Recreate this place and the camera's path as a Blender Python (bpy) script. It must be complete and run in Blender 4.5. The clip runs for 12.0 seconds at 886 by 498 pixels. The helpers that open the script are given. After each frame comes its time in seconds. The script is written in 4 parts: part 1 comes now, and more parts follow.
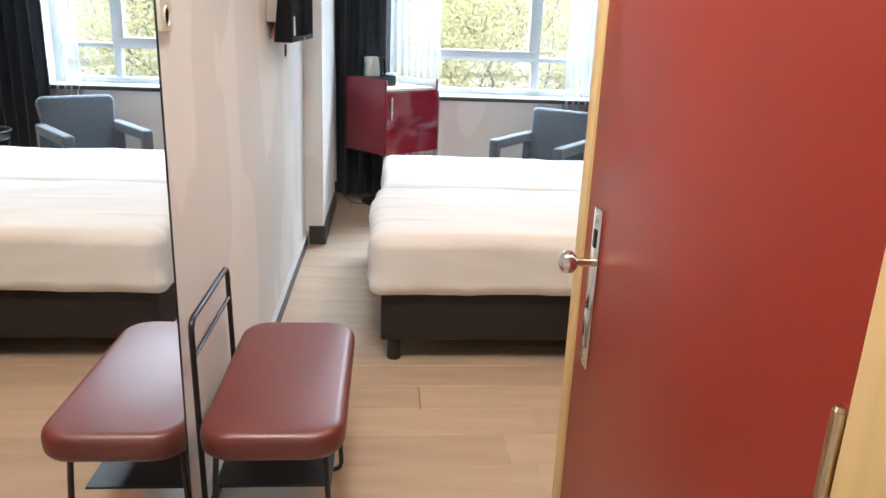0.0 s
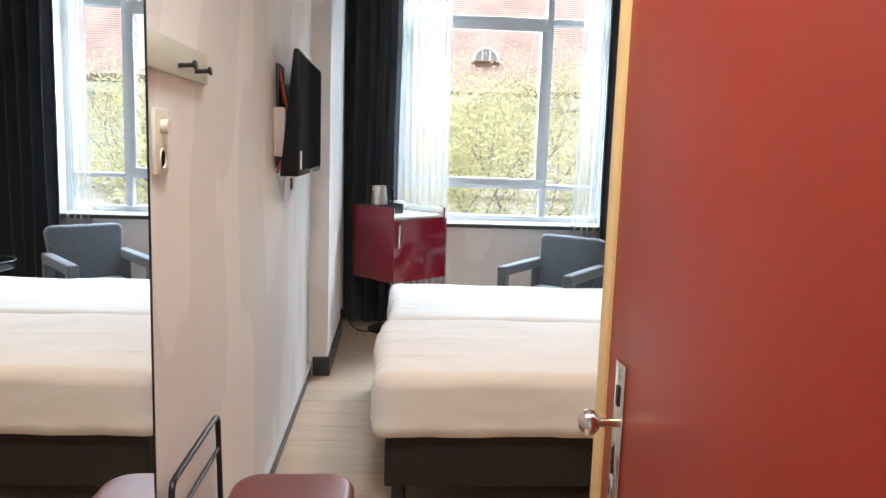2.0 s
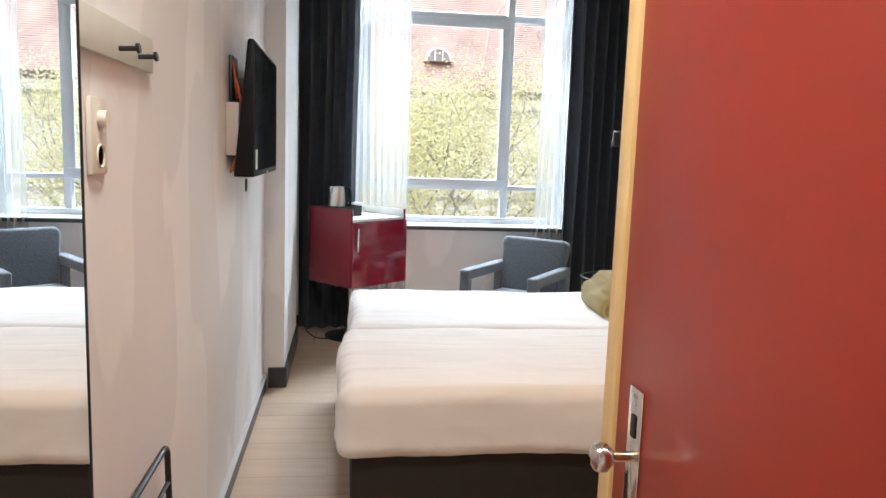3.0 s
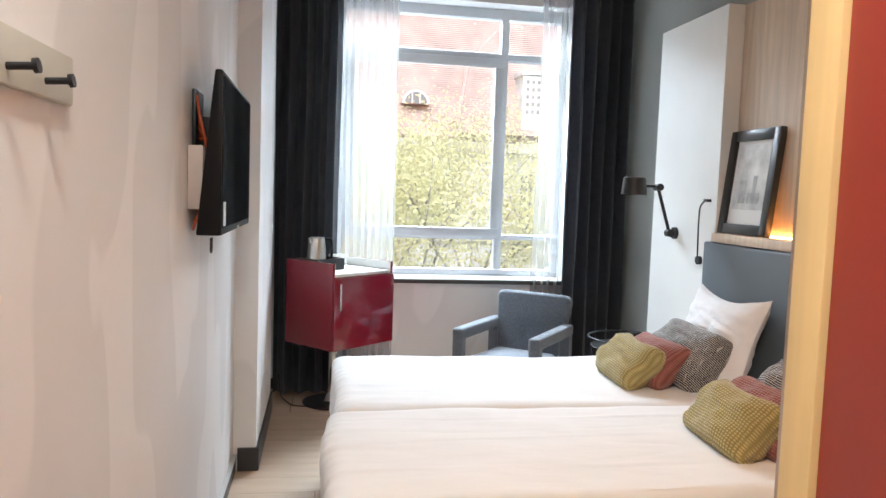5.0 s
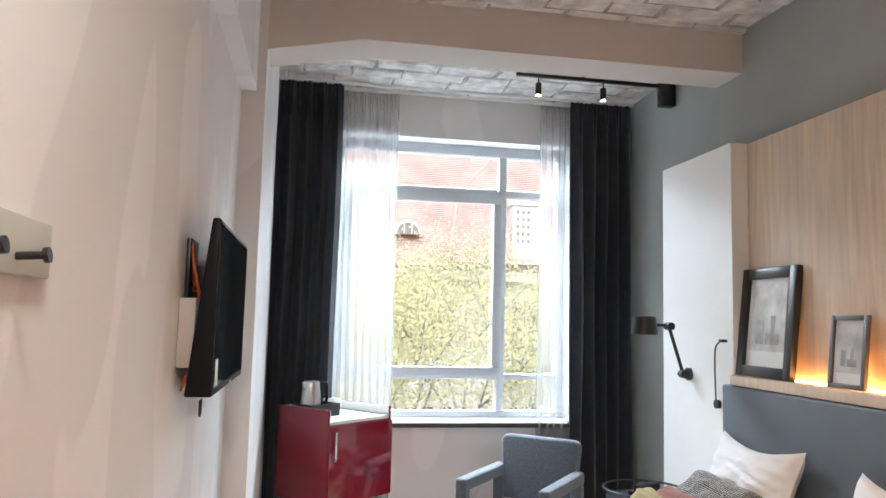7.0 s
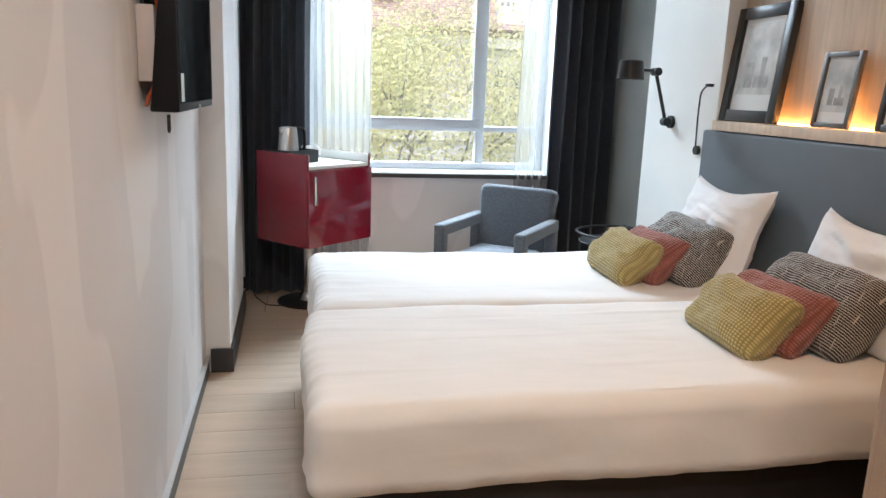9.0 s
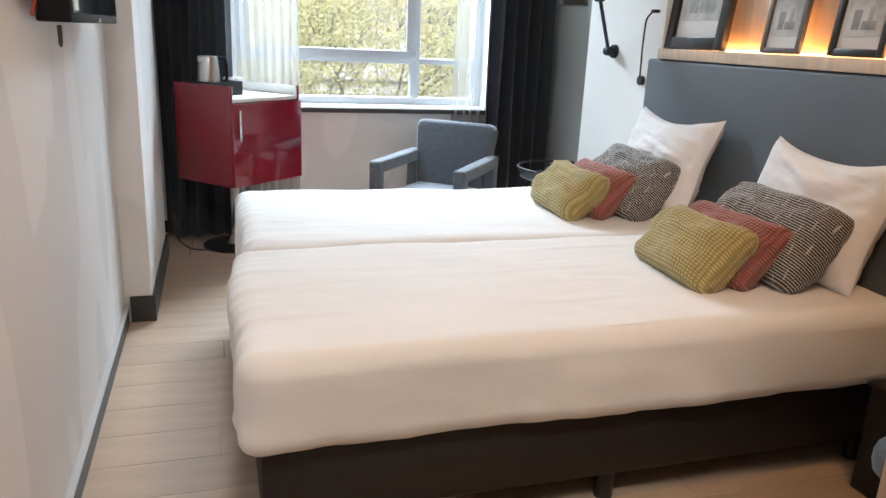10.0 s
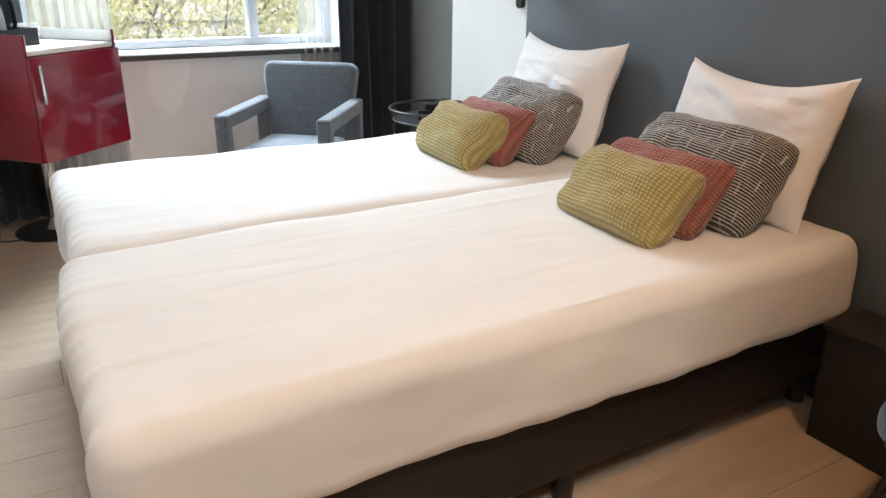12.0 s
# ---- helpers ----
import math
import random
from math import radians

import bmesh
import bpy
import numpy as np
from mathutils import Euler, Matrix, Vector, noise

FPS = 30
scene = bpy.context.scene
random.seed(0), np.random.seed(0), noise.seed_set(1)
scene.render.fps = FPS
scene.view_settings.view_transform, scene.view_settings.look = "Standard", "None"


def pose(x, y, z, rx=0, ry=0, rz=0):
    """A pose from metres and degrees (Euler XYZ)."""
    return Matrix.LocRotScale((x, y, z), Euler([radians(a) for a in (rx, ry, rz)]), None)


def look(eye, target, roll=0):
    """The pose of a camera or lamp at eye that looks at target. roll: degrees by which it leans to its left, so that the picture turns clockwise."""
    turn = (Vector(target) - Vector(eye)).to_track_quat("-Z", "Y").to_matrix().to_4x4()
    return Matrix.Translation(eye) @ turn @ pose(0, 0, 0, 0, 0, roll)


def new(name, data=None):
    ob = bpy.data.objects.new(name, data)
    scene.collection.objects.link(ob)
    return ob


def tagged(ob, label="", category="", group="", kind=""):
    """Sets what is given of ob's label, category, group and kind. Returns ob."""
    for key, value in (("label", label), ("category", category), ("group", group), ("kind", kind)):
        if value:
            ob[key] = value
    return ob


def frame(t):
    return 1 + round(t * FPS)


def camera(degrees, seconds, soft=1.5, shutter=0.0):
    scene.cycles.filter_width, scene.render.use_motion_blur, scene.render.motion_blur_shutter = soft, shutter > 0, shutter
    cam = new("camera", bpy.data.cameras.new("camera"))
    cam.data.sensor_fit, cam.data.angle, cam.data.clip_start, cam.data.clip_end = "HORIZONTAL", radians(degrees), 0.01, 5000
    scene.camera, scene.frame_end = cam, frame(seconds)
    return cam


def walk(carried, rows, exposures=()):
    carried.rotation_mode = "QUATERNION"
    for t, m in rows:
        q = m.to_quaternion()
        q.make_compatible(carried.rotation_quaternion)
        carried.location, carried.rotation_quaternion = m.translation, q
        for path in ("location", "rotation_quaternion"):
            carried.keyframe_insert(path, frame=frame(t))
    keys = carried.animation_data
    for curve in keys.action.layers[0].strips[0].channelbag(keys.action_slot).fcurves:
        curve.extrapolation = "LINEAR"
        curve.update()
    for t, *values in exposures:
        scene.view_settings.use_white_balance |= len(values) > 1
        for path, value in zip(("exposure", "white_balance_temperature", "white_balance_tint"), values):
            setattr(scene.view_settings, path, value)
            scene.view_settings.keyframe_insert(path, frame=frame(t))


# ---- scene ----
cam = camera(62.3, 12.0)
PATH = [
    (0, 0.007, -0.031, 1.442, 72.90, -2.15, -4.20),
    (0.5, 0.031, 0.010, 1.462, 76.42, -2.15, -3.17),
    (1, 0.055, 0.047, 1.479, 79.63, -1.87, -2.12),
    (1.5, 0.045, 0.069, 1.479, 81.26, -1.83, -2.27),
    (2, 0.019, 0.104, 1.477, 82.19, -1.84, -3.61),
    (2.5, -0.011, 0.186, 1.471, 82.33, -1.92, -5.65),
    (4.5, -0.063, 0.708, 1.464, 83.03, -1.93, -9.66),
    (5, -0.075, 0.824, 1.500, 85.66, -1.95, -9.34),
    (5.5, -0.090, 0.902, 1.533, 89.19, -1.63, -9.35),
    (6, -0.116, 0.969, 1.555, 93.55, -1.48, -9.86),
    (6.5, -0.118, 0.993, 1.595, 97.21, -1.45, -10.29),
    (8.5, -0.085, 1.072, 1.454, 81.54, -1.14, -9.21),
    (9, -0.092, 1.079, 1.418, 78.02, -2.13, -11.56),
    (9.5, -0.083, 1.110, 1.372, 75.89, -2.63, -13.95),
    (10, -0.073, 1.252, 1.344, 73.84, -2.50, -16.80),
    (10.5, -0.014, 1.374, 1.326, 72.25, -1.51, -19.95),
    (11, 0.005, 1.477, 1.313, 70.96, -0.42, -24.69),
    (11.5, -0.016, 1.634, 1.316, 70.07, -0.11, -28.40),
    (12, -0.053, 1.761, 1.304, 69.25, -0.50, -29.91),
]
walk(cam, [(t, pose(*m)) for t, *m in PATH], [(0.0, 1.80, 5550, 2), (1.0, 1.65, 5600, 2), (2.5, 1.50, 5800, 5), (6.5, 1.56, 5800, 6), (9.0, 1.40, 5650, 4), (12.0, 1.52, 5850, 4)])


# ---- light ----
world = bpy.data.worlds.new("world")
scene.world = world
world.use_nodes = True
wn = world.node_tree
sky = wn.nodes.new("ShaderNodeTexSky")
sky.sky_type = "NISHITA"
sky.sun_disc = False
sky.sun_elevation = radians(48)
sky.sun_rotation = radians(200)
sky.air_density, sky.dust_density = 1.0, 4.0
wn.links.new(sky.outputs[0], wn.nodes["Background"].inputs[0])
wn.nodes["Background"].inputs[1].default_value = 0.125


def lamp(name, kind, m, energy, color, size=0.1, size_y=None, spot=None, angle=None):
    d = bpy.data.lights.new(name, kind)
    d.energy, d.color = energy, color
    if kind == "AREA":
        d.size = size
        if size_y:
            d.shape, d.size_y = "RECTANGLE", size_y
    elif kind == "SUN":
        d.angle = angle
    else:
        d.shadow_soft_size = size
        if spot:
            d.spot_size, d.spot_blend = radians(spot), 0.8
    ob = new(name, d)
    ob.matrix_world = m
    return ob


lamp("sun", "SUN", look((-6, -10, 16), (0, 20, 0)), 0.7, (1.0, 0.96, 0.9), angle=radians(12))
# sky light coming in at the window, from above the opening
lamp("window_daylight", "AREA", look((0.92, 7.7, 3.9), (0.8, 3.4, 0.6)), 390, (0.90, 0.96, 1.0), 2.6, 1.5)
lamp("entrance_spot", "SPOT", look((-0.02, 1.0, 3.18), (0.0, 1.5, 0)), 64, (1.0, 0.88, 0.75), 0.2, spot=150)
lamp("ceiling_spot", "SPOT", look((1.2, 1.88, 3.15), (1.3, 2.6, 0)), 35, (1.0, 0.52, 0.22), 0.04, spot=110)

# ---- materials ----


def mat(name, color, rough=0.6, vary=0.06, scale=6.0, bump=0.0, bump_scale=80.0, metal=0.0, stretch=(1, 1, 1), rand=0.0, coat=0.0, spec=0.5, sheen=0.0):
    m = bpy.data.materials.new(name)
    m.use_nodes = True
    nt = m.node_tree
    b = nt.nodes["Principled BSDF"]
    b.inputs["Roughness"].default_value = rough
    b.inputs["Metallic"].default_value = metal
    b.inputs["Coat Weight"].default_value = coat
    b.inputs["Coat Roughness"].default_value = 0.06
    b.inputs["Specular IOR Level"].default_value = spec
    b.inputs["Sheen Weight"].default_value = sheen
    tc = nt.nodes.new("ShaderNodeTexCoord")
    mp = nt.nodes.new("ShaderNodeMapping")
    mp.inputs["Scale"].default_value = stretch
    nt.links.new(tc.outputs["Object"], mp.inputs[0])
    n1 = nt.nodes.new("ShaderNodeTexNoise")
    n1.inputs["Scale"].default_value = scale
    n1.inputs["Detail"].default_value = 6
    nt.links.new(mp.outputs[0], n1.inputs["Vector"])
    ramp = nt.nodes.new("ShaderNodeMapRange")
    ramp.inputs[1].default_value, ramp.inputs[2].default_value = 0.3, 0.7
    ramp.inputs[3].default_value, ramp.inputs[4].default_value = 1 - vary, 1 + vary
    nt.links.new(n1.outputs[0], ramp.inputs[0])
    last = ramp.outputs[0]
    if rand:
        oi = nt.nodes.new("ShaderNodeObjectInfo")
        r2 = nt.nodes.new("ShaderNodeMapRange")
        r2.inputs[3].default_value, r2.inputs[4].default_value = 1 - rand, 1 + rand
        nt.links.new(oi.outputs["Random"], r2.inputs[0])
        mu = nt.nodes.new("ShaderNodeMath")
        mu.operation = "MULTIPLY"
        nt.links.new(last, mu.inputs[0])
        nt.links.new(r2.outputs[0], mu.inputs[1])
        last = mu.outputs[0]
    vm = nt.nodes.new("ShaderNodeVectorMath")
    vm.operation = "SCALE"
    vm.inputs[0].default_value = color
    nt.links.new(last, vm.inputs["Scale"])
    nt.links.new(vm.outputs[0], b.inputs["Base Color"])
    if bump:
        n2 = nt.nodes.new("ShaderNodeTexNoise")
        n2.inputs["Scale"].default_value = bump_scale
        n2.inputs["Detail"].default_value = 5
        nt.links.new(mp.outputs[0], n2.inputs["Vector"])
        bp = nt.nodes.new("ShaderNodeBump")
        bp.inputs["Strength"].default_value = bump
        bp.inputs["Distance"].default_value = 0.01
        nt.links.new(n2.outputs[0], bp.inputs["Height"])
        nt.links.new(bp.outputs[0], b.inputs["Normal"])
    return m


def emit(name, color, power):
    m = bpy.data.materials.new(name)
    m.use_nodes = True
    b = m.node_tree.nodes["Principled BSDF"]
    b.inputs["Emission Color"].default_value = (*color, 1)
    b.inputs["Emission Strength"].default_value = power
    return m


WALL = mat("wall_paint", (0.80, 0.79, 0.785), 0.7, 0.03, 1.6, 0.05, 60)


def touched_up(m, low, high):
    """Patches of fresher paint with crisp edges, taller than wide."""
    nt = m.node_tree
    b = nt.nodes["Principled BSDF"]
    base = b.inputs["Base Color"].links[0].from_socket
    tc = nt.nodes.new("ShaderNodeTexCoord")
    mp = nt.nodes.new("ShaderNodeMapping")
    mp.inputs["Scale"].default_value = (1.0, 1.5, 0.55)
    n = nt.nodes.new("ShaderNodeTexNoise")
    n.inputs["Scale"].default_value = 1.7
    n.inputs["Detail"].default_value = 1.2
    r = nt.nodes.new("ShaderNodeMapRange")
    r.inputs[1].default_value, r.inputs[2].default_value = 0.51, 0.525
    r.inputs[3].default_value, r.inputs[4].default_value = low, high
    v = nt.nodes.new("ShaderNodeVectorMath")
    v.operation = "SCALE"
    nt.links.new(tc.outputs["Object"], mp.inputs[0])
    nt.links.new(mp.outputs[0], n.inputs["Vector"])
    nt.links.new(n.outputs[0], r.inputs[0])
    nt.links.new(base, v.inputs[0])
    nt.links.new(r.outputs[0], v.inputs["Scale"])
    nt.links.new(v.outputs[0], b.inputs["Base Color"])


touched_up(WALL, 0.96, 1.05)
GREEN = mat("grey_green_paint", (0.35, 0.365, 0.345), 0.75, 0.04, 2.0, 0.05, 60)
BEAMP = mat("taupe_paint", (0.66, 0.605, 0.565), 0.75, 0.03, 2.0, 0.05, 60)
WHITE = mat("white_paint", (0.84, 0.84, 0.81), 0.5, 0.02, 3.0)
BRICKP = mat("whitewashed_brick", (0.74, 0.71, 0.68), 0.85, 0.30, 9.0, 0.7, 30)
MORTAR = mat("mortar", (0.42, 0.38, 0.35), 0.9, 0.35, 12.0, 0.5, 60)
OAKFLOOR = mat("oak_plank", (0.50, 0.385, 0.28), 0.42, 0.10, 2.2, 0.03, 20, stretch=(1, 7, 7), rand=0.09)
FLOORBASE = mat("floor_joint", (0.18, 0.14, 0.11), 0.8, 0.1)
SKIRT = mat("dark_skirting", (0.035, 0.036, 0.038), 0.45, 0.1)
TRIM = mat("grey_metal_trim", (0.55, 0.55, 0.55), 0.35, 0.05, metal=0.6)
OAK = mat("oak_veneer", (0.62, 0.49, 0.36), 0.5, 0.13, 5.0, 0.08, 30, stretch=(7, 7, 0.5))
OAKDARK = mat("brown_oak_veneer", (0.37, 0.235, 0.135), 0.5, 0.13, 5.0, 0.08, 30, stretch=(9, 9, 0.6))
YELLOW = mat("pale_varnished_wood", (0.80, 0.56, 0.25), 0.45, 0.06, 5.0, 0.03, 30, stretch=(9, 9, 0.6))
REDDOOR = mat("red_door_paint", (0.33, 0.034, 0.018), 0.38, 0.06, 2.0, 0.02, 50)
REDGLOSS = mat("gloss_crimson_laminate", (0.21, 0.006, 0.02), 0.12, 0.05, 3.0, coat=0.5)
LINEN = mat("white_cotton", (0.80, 0.79, 0.775), 0.9, 0.02, 5.0, 0.6, 5.0, stretch=(0.6, 1.6, 1.0), sheen=0.2)
PILLOW = mat("white_pillow_cotton", (0.80, 0.79, 0.79), 0.9, 0.02, 5.0, 0.6, 11.0, sheen=0.2)
BOX = mat("dark_brown_box_spring", (0.016, 0.013, 0.012), 0.65, 0.15, 20.0, 0.1, 200)
BLACK = mat("black_metal", (0.012, 0.012, 0.013), 0.4, 0.1)
BLACKPL = mat("black_plastic", (0.010, 0.010, 0.011), 0.5, 0.1, spec=0.15)
SCREEN = mat("tv_screen", (0.004, 0.0045, 0.005), 0.07, 0.05, spec=0.3)
CURTAIN = mat("charcoal_curtain", (0.066, 0.071, 0.088), 0.85, 0.12, 30.0, 0.15, 300, sheen=0.3)
CHAIRF = mat("blue_grey_fabric", (0.098, 0.112, 0.135), 0.9, 0.28, 90.0, 0.5, 220, sheen=0.4)
HEADB = mat("slate_leatherette", (0.105, 0.125, 0.145), 0.5, 0.07, 3.0, 0.06, 220)
LEATHER = mat("oxblood_leather", (0.14, 0.024, 0.018), 0.42, 0.1, 4.0, 0.06, 200, spec=0.8)
CHROME = mat("chrome", (0.75, 0.74, 0.72), 0.12, 0.03, metal=1.0)
BRASS = mat("worn_brass", (0.65, 0.52, 0.34), 0.25, 0.12, 20.0, metal=1.0)
STEEL = mat("brushed_steel", (0.62, 0.60, 0.57), 0.28, 0.06, metal=1.0)
PVC = mat("grey_white_window_frame", (0.62, 0.65, 0.68), 0.4, 0.03)
SILLM = mat("pale_sill", (0.72, 0.72, 0.70), 0.35, 0.05)
SILLE = mat("dark_sill_edge", (0.05, 0.045, 0.04), 0.5, 0.1)
CERAMIC = mat("white_ceramic", (0.82, 0.82, 0.80), 0.2, 0.02)
CREAM = mat("cream_plastic", (0.78, 0.74, 0.64), 0.4, 0.03)
PLATE = mat("pale_sage_board", (0.60, 0.60, 0.52), 0.5, 0.04, 5.0)
ORANGE = mat("orange_cable", (0.42, 0.075, 0.02), 0.5, 0.1)
BOXG = mat("putty_box", (0.58, 0.50, 0.45), 0.55, 0.05)
PAPER = mat("picture_mount", (0.72, 0.71, 0.68), 0.8, 0.03)
SKETCH = mat("pencil_grey_print", (0.56, 0.55, 0.52), 0.35, 0.4, 7.0)
SHADE = mat("pencil_shade", (0.34, 0.33, 0.31), 0.5, 0.4, 14.0)
FRAMEB = mat("black_frame_wood", (0.022, 0.022, 0.022), 0.35, 0.1)
GREYF = mat("grey_frame_wood", (0.11, 0.11, 0.11), 0.4, 0.1)
LED = emit("warm_led", (1.0, 0.40, 0.10), 17.0)
SPOTE = emit("lamp_glow", (1.0, 0.85, 0.65), 14.0)
MIRROR = mat("mirror_silver", (0.93, 0.94, 0.94), 0.0, 0.0, metal=1.0)


def sheer():
    m = bpy.data.materials.new("sheer_voile")
    m.use_nodes = True
    nt = m.node_tree
    out = nt.nodes["Material Output"]
    nt.nodes.remove(nt.nodes["Principled BSDF"])
    d = nt.nodes.new("ShaderNodeBsdfDiffuse")
    d.inputs[0].default_value = (0.74, 0.74, 0.73, 1)
    tl = nt.nodes.new("ShaderNodeBsdfTranslucent")
    tl.inputs[0].default_value = (0.52, 0.52, 0.51, 1)
    tr = nt.nodes.new("ShaderNodeBsdfTransparent")
    a, b = nt.nodes.new("ShaderNodeMixShader"), nt.nodes.new("ShaderNodeMixShader")
    a.inputs[0].default_value, b.inputs[0].default_value = 0.5, 0.46
    nt.links.new(d.outputs[0], a.inputs[1])
    nt.links.new(tl.outputs[0], a.inputs[2])
    nt.links.new(tr.outputs[0], b.inputs[1])
    nt.links.new(a.outputs[0], b.inputs[2])
    nt.links.new(b.outputs[0], out.inputs[0])
    return m


def glass():
    m = bpy.data.materials.new("window_glass")
    m.use_nodes = True
    nt = m.node_tree
    out = nt.nodes["Material Output"]
    nt.nodes.remove(nt.nodes["Principled BSDF"])
    g = nt.nodes.new("ShaderNodeBsdfGlossy")
    g.inputs["Roughness"].default_value = 0.0
    tr = nt.nodes.new("ShaderNodeBsdfTransparent")
    fr = nt.nodes.new("ShaderNodeFresnel")
    mx = nt.nodes.new("ShaderNodeMixShader")
    nt.links.new(fr.outputs[0], mx.inputs[0])
    nt.links.new(tr.outputs[0], mx.inputs[1])
    nt.links.new(g.outputs[0], mx.inputs[2])
    nt.links.new(mx.outputs[0], out.inputs[0])
    return m


VOILE, GLASS = sheer(), glass()


def fabric(name, light, dark, kind):
    """Knitted rows or woven pinstripes, along the cushion's own height."""
    m = mat(name, light, 0.95, 0.1, 30.0, sheen=0.3)
    nt = m.node_tree
    b = nt.nodes["Principled BSDF"]
    base = b.inputs["Base Color"].links[0].from_socket
    tc = nt.nodes.new("ShaderNodeTexCoord")
    w = nt.nodes.new("ShaderNodeTexWave")
    w.bands_direction = "Z"
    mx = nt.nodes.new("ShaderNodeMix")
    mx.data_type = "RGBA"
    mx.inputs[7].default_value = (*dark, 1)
    bp = nt.nodes.new("ShaderNodeBump")
    nt.links.new(tc.outputs["Object"], w.inputs["Vector"])
    if kind == "knit":
        w.inputs["Scale"].default_value = 30
        w2 = nt.nodes.new("ShaderNodeTexWave")
        w2.bands_direction = "X"
        w2.inputs["Scale"].default_value = 26
        w2.inputs["Distortion"].default_value = 0.35
        w.inputs["Distortion"].default_value = 0.5
        w.inputs["Detail Scale"].default_value = 6
        nt.links.new(tc.outputs["Object"], w2.inputs["Vector"])
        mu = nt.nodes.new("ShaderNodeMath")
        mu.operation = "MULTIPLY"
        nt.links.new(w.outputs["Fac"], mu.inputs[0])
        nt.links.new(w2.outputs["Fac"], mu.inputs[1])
        # shade in the gaps between stitches, painted into the colour with dark
        gap_shade = nt.nodes.new("ShaderNodeMapRange")
        gap_shade.inputs[3].default_value, gap_shade.inputs[4].default_value = 0.75, 0.0
        gap_shade.inputs[2].default_value = 0.6
        nt.links.new(mu.outputs[0], gap_shade.inputs[0])
        fac, h = gap_shade.outputs[0], mu.outputs[0]
        bp.inputs["Strength"].default_value, bp.inputs["Distance"].default_value = 0.9, 0.006
    else:
        w.inputs["Scale"].default_value = 36
        w.inputs["Distortion"].default_value = 0.25
        gt = nt.nodes.new("ShaderNodeMath")
        gt.operation = "LESS_THAN"
        gt.inputs[1].default_value = 0.76
        nt.links.new(w.outputs["Fac"], gt.inputs[0])
        # short pale cross stitches, staggered from row to row
        sp = nt.nodes.new("ShaderNodeSeparateXYZ")
        nt.links.new(tc.outputs["Object"], sp.inputs[0])

        def calc(op, p, q=None, r=None):
            nd = nt.nodes.new("ShaderNodeMath")
            nd.operation = op
            for k, val in enumerate((p, q, r)):
                if isinstance(val, (int, float)):
                    nd.inputs[k].default_value = val
                elif val is not None:
                    nt.links.new(val, nd.inputs[k])
            return nd.outputs[0]

        row = calc("FLOOR", calc("MULTIPLY", sp.outputs["Z"], 28.6))
        along = calc("FRACT", calc("MULTIPLY_ADD", row, 0.37, calc("MULTIPLY", sp.outputs["X"], 11.0)))
        dash = calc("LESS_THAN", along, 0.028)
        stitch = nt.nodes.new("ShaderNodeMath")
        stitch.operation = "SUBTRACT"
        stitch.use_clamp = True
        nt.links.new(gt.outputs[0], stitch.inputs[0])
        nt.links.new(dash, stitch.inputs[1])
        fac, h = stitch.outputs[0], w.outputs["Fac"]
        bp.inputs["Strength"].default_value, bp.inputs["Distance"].default_value = 0.2, 0.002
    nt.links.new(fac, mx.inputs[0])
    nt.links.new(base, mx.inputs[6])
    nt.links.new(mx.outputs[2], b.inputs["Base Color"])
    nt.links.new(h, bp.inputs["Height"])
    nt.links.new(bp.outputs[0], b.inputs["Normal"])
    return m


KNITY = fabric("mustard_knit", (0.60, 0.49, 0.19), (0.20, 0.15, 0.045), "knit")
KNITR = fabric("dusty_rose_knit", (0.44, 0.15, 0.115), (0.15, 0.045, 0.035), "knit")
STRIPE = fabric("charcoal_pinstripe", (0.48, 0.46, 0.43), (0.035, 0.033, 0.033), "stripe")

# ---- mesh helpers ----


def thing(name, label, category, m=None, group="", kind=""):
    ob = new(name)
    if m is not None:
        ob.matrix_world = m
    ob.empty_display_size = 0.1
    return tagged(ob, label, category, group, kind)


def finish(name, bm, material, smooth=True):
    bmesh.ops.recalc_face_normals(bm, faces=bm.faces)
    me = bpy.data.meshes.new(name)
    bm.to_mesh(me)
    bm.free()
    if material:
        me.materials.append(material)
    if smooth:
        me.shade_smooth()
        me.set_sharp_from_angle(angle=radians(35))
    return me


def part(name, bm, material, parent, label="", smooth=True):
    """One mesh under a thing or a part; its coordinates are the parent's own."""
    ob = new(name, finish(name, bm, material, smooth))
    ob.parent = parent
    return tagged(ob, label)


def solo(name, bm, material, label="", category="", kind="", group="", smooth=True):
    return tagged(new(name, finish(name, bm, material, smooth)), label, category, group, kind)


def box(x0, x1, y0, y1, z0, z1, bevel=0.0, seg=2, bm=None, m=None):
    b = bmesh.new()
    bmesh.ops.create_cube(b, size=1)
    for v in b.verts:
        v.co = Vector(((x0 + x1) / 2 + v.co.x * (x1 - x0), (y0 + y1) / 2 + v.co.y * (y1 - y0), (z0 + z1) / 2 + v.co.z * (z1 - z0)))
    if bevel:
        bmesh.ops.bevel(b, geom=b.edges[:], offset=bevel, segments=seg, profile=0.5, affect="EDGES")
    if m is not None:
        b.transform(m)
    return merge(bm, b)


def merge(bm, b):
    if bm is None:
        return b
    me = bpy.data.meshes.new("tmp")
    b.to_mesh(me)
    b.free()
    bm.from_mesh(me)
    bpy.data.meshes.remove(me)
    return bm


def cyl(p, q, r, r2=None, n=16, bm=None):
    p, q = Vector(p), Vector(q)
    b = bmesh.new()
    bmesh.ops.create_cone(b, cap_ends=True, segments=n, radius1=r, radius2=r if r2 is None else r2, depth=(q - p).length)
    b.transform(Matrix.Translation((p + q) / 2) @ (q - p).to_track_quat("Z", "Y").to_matrix().to_4x4())
    return merge(bm, b)


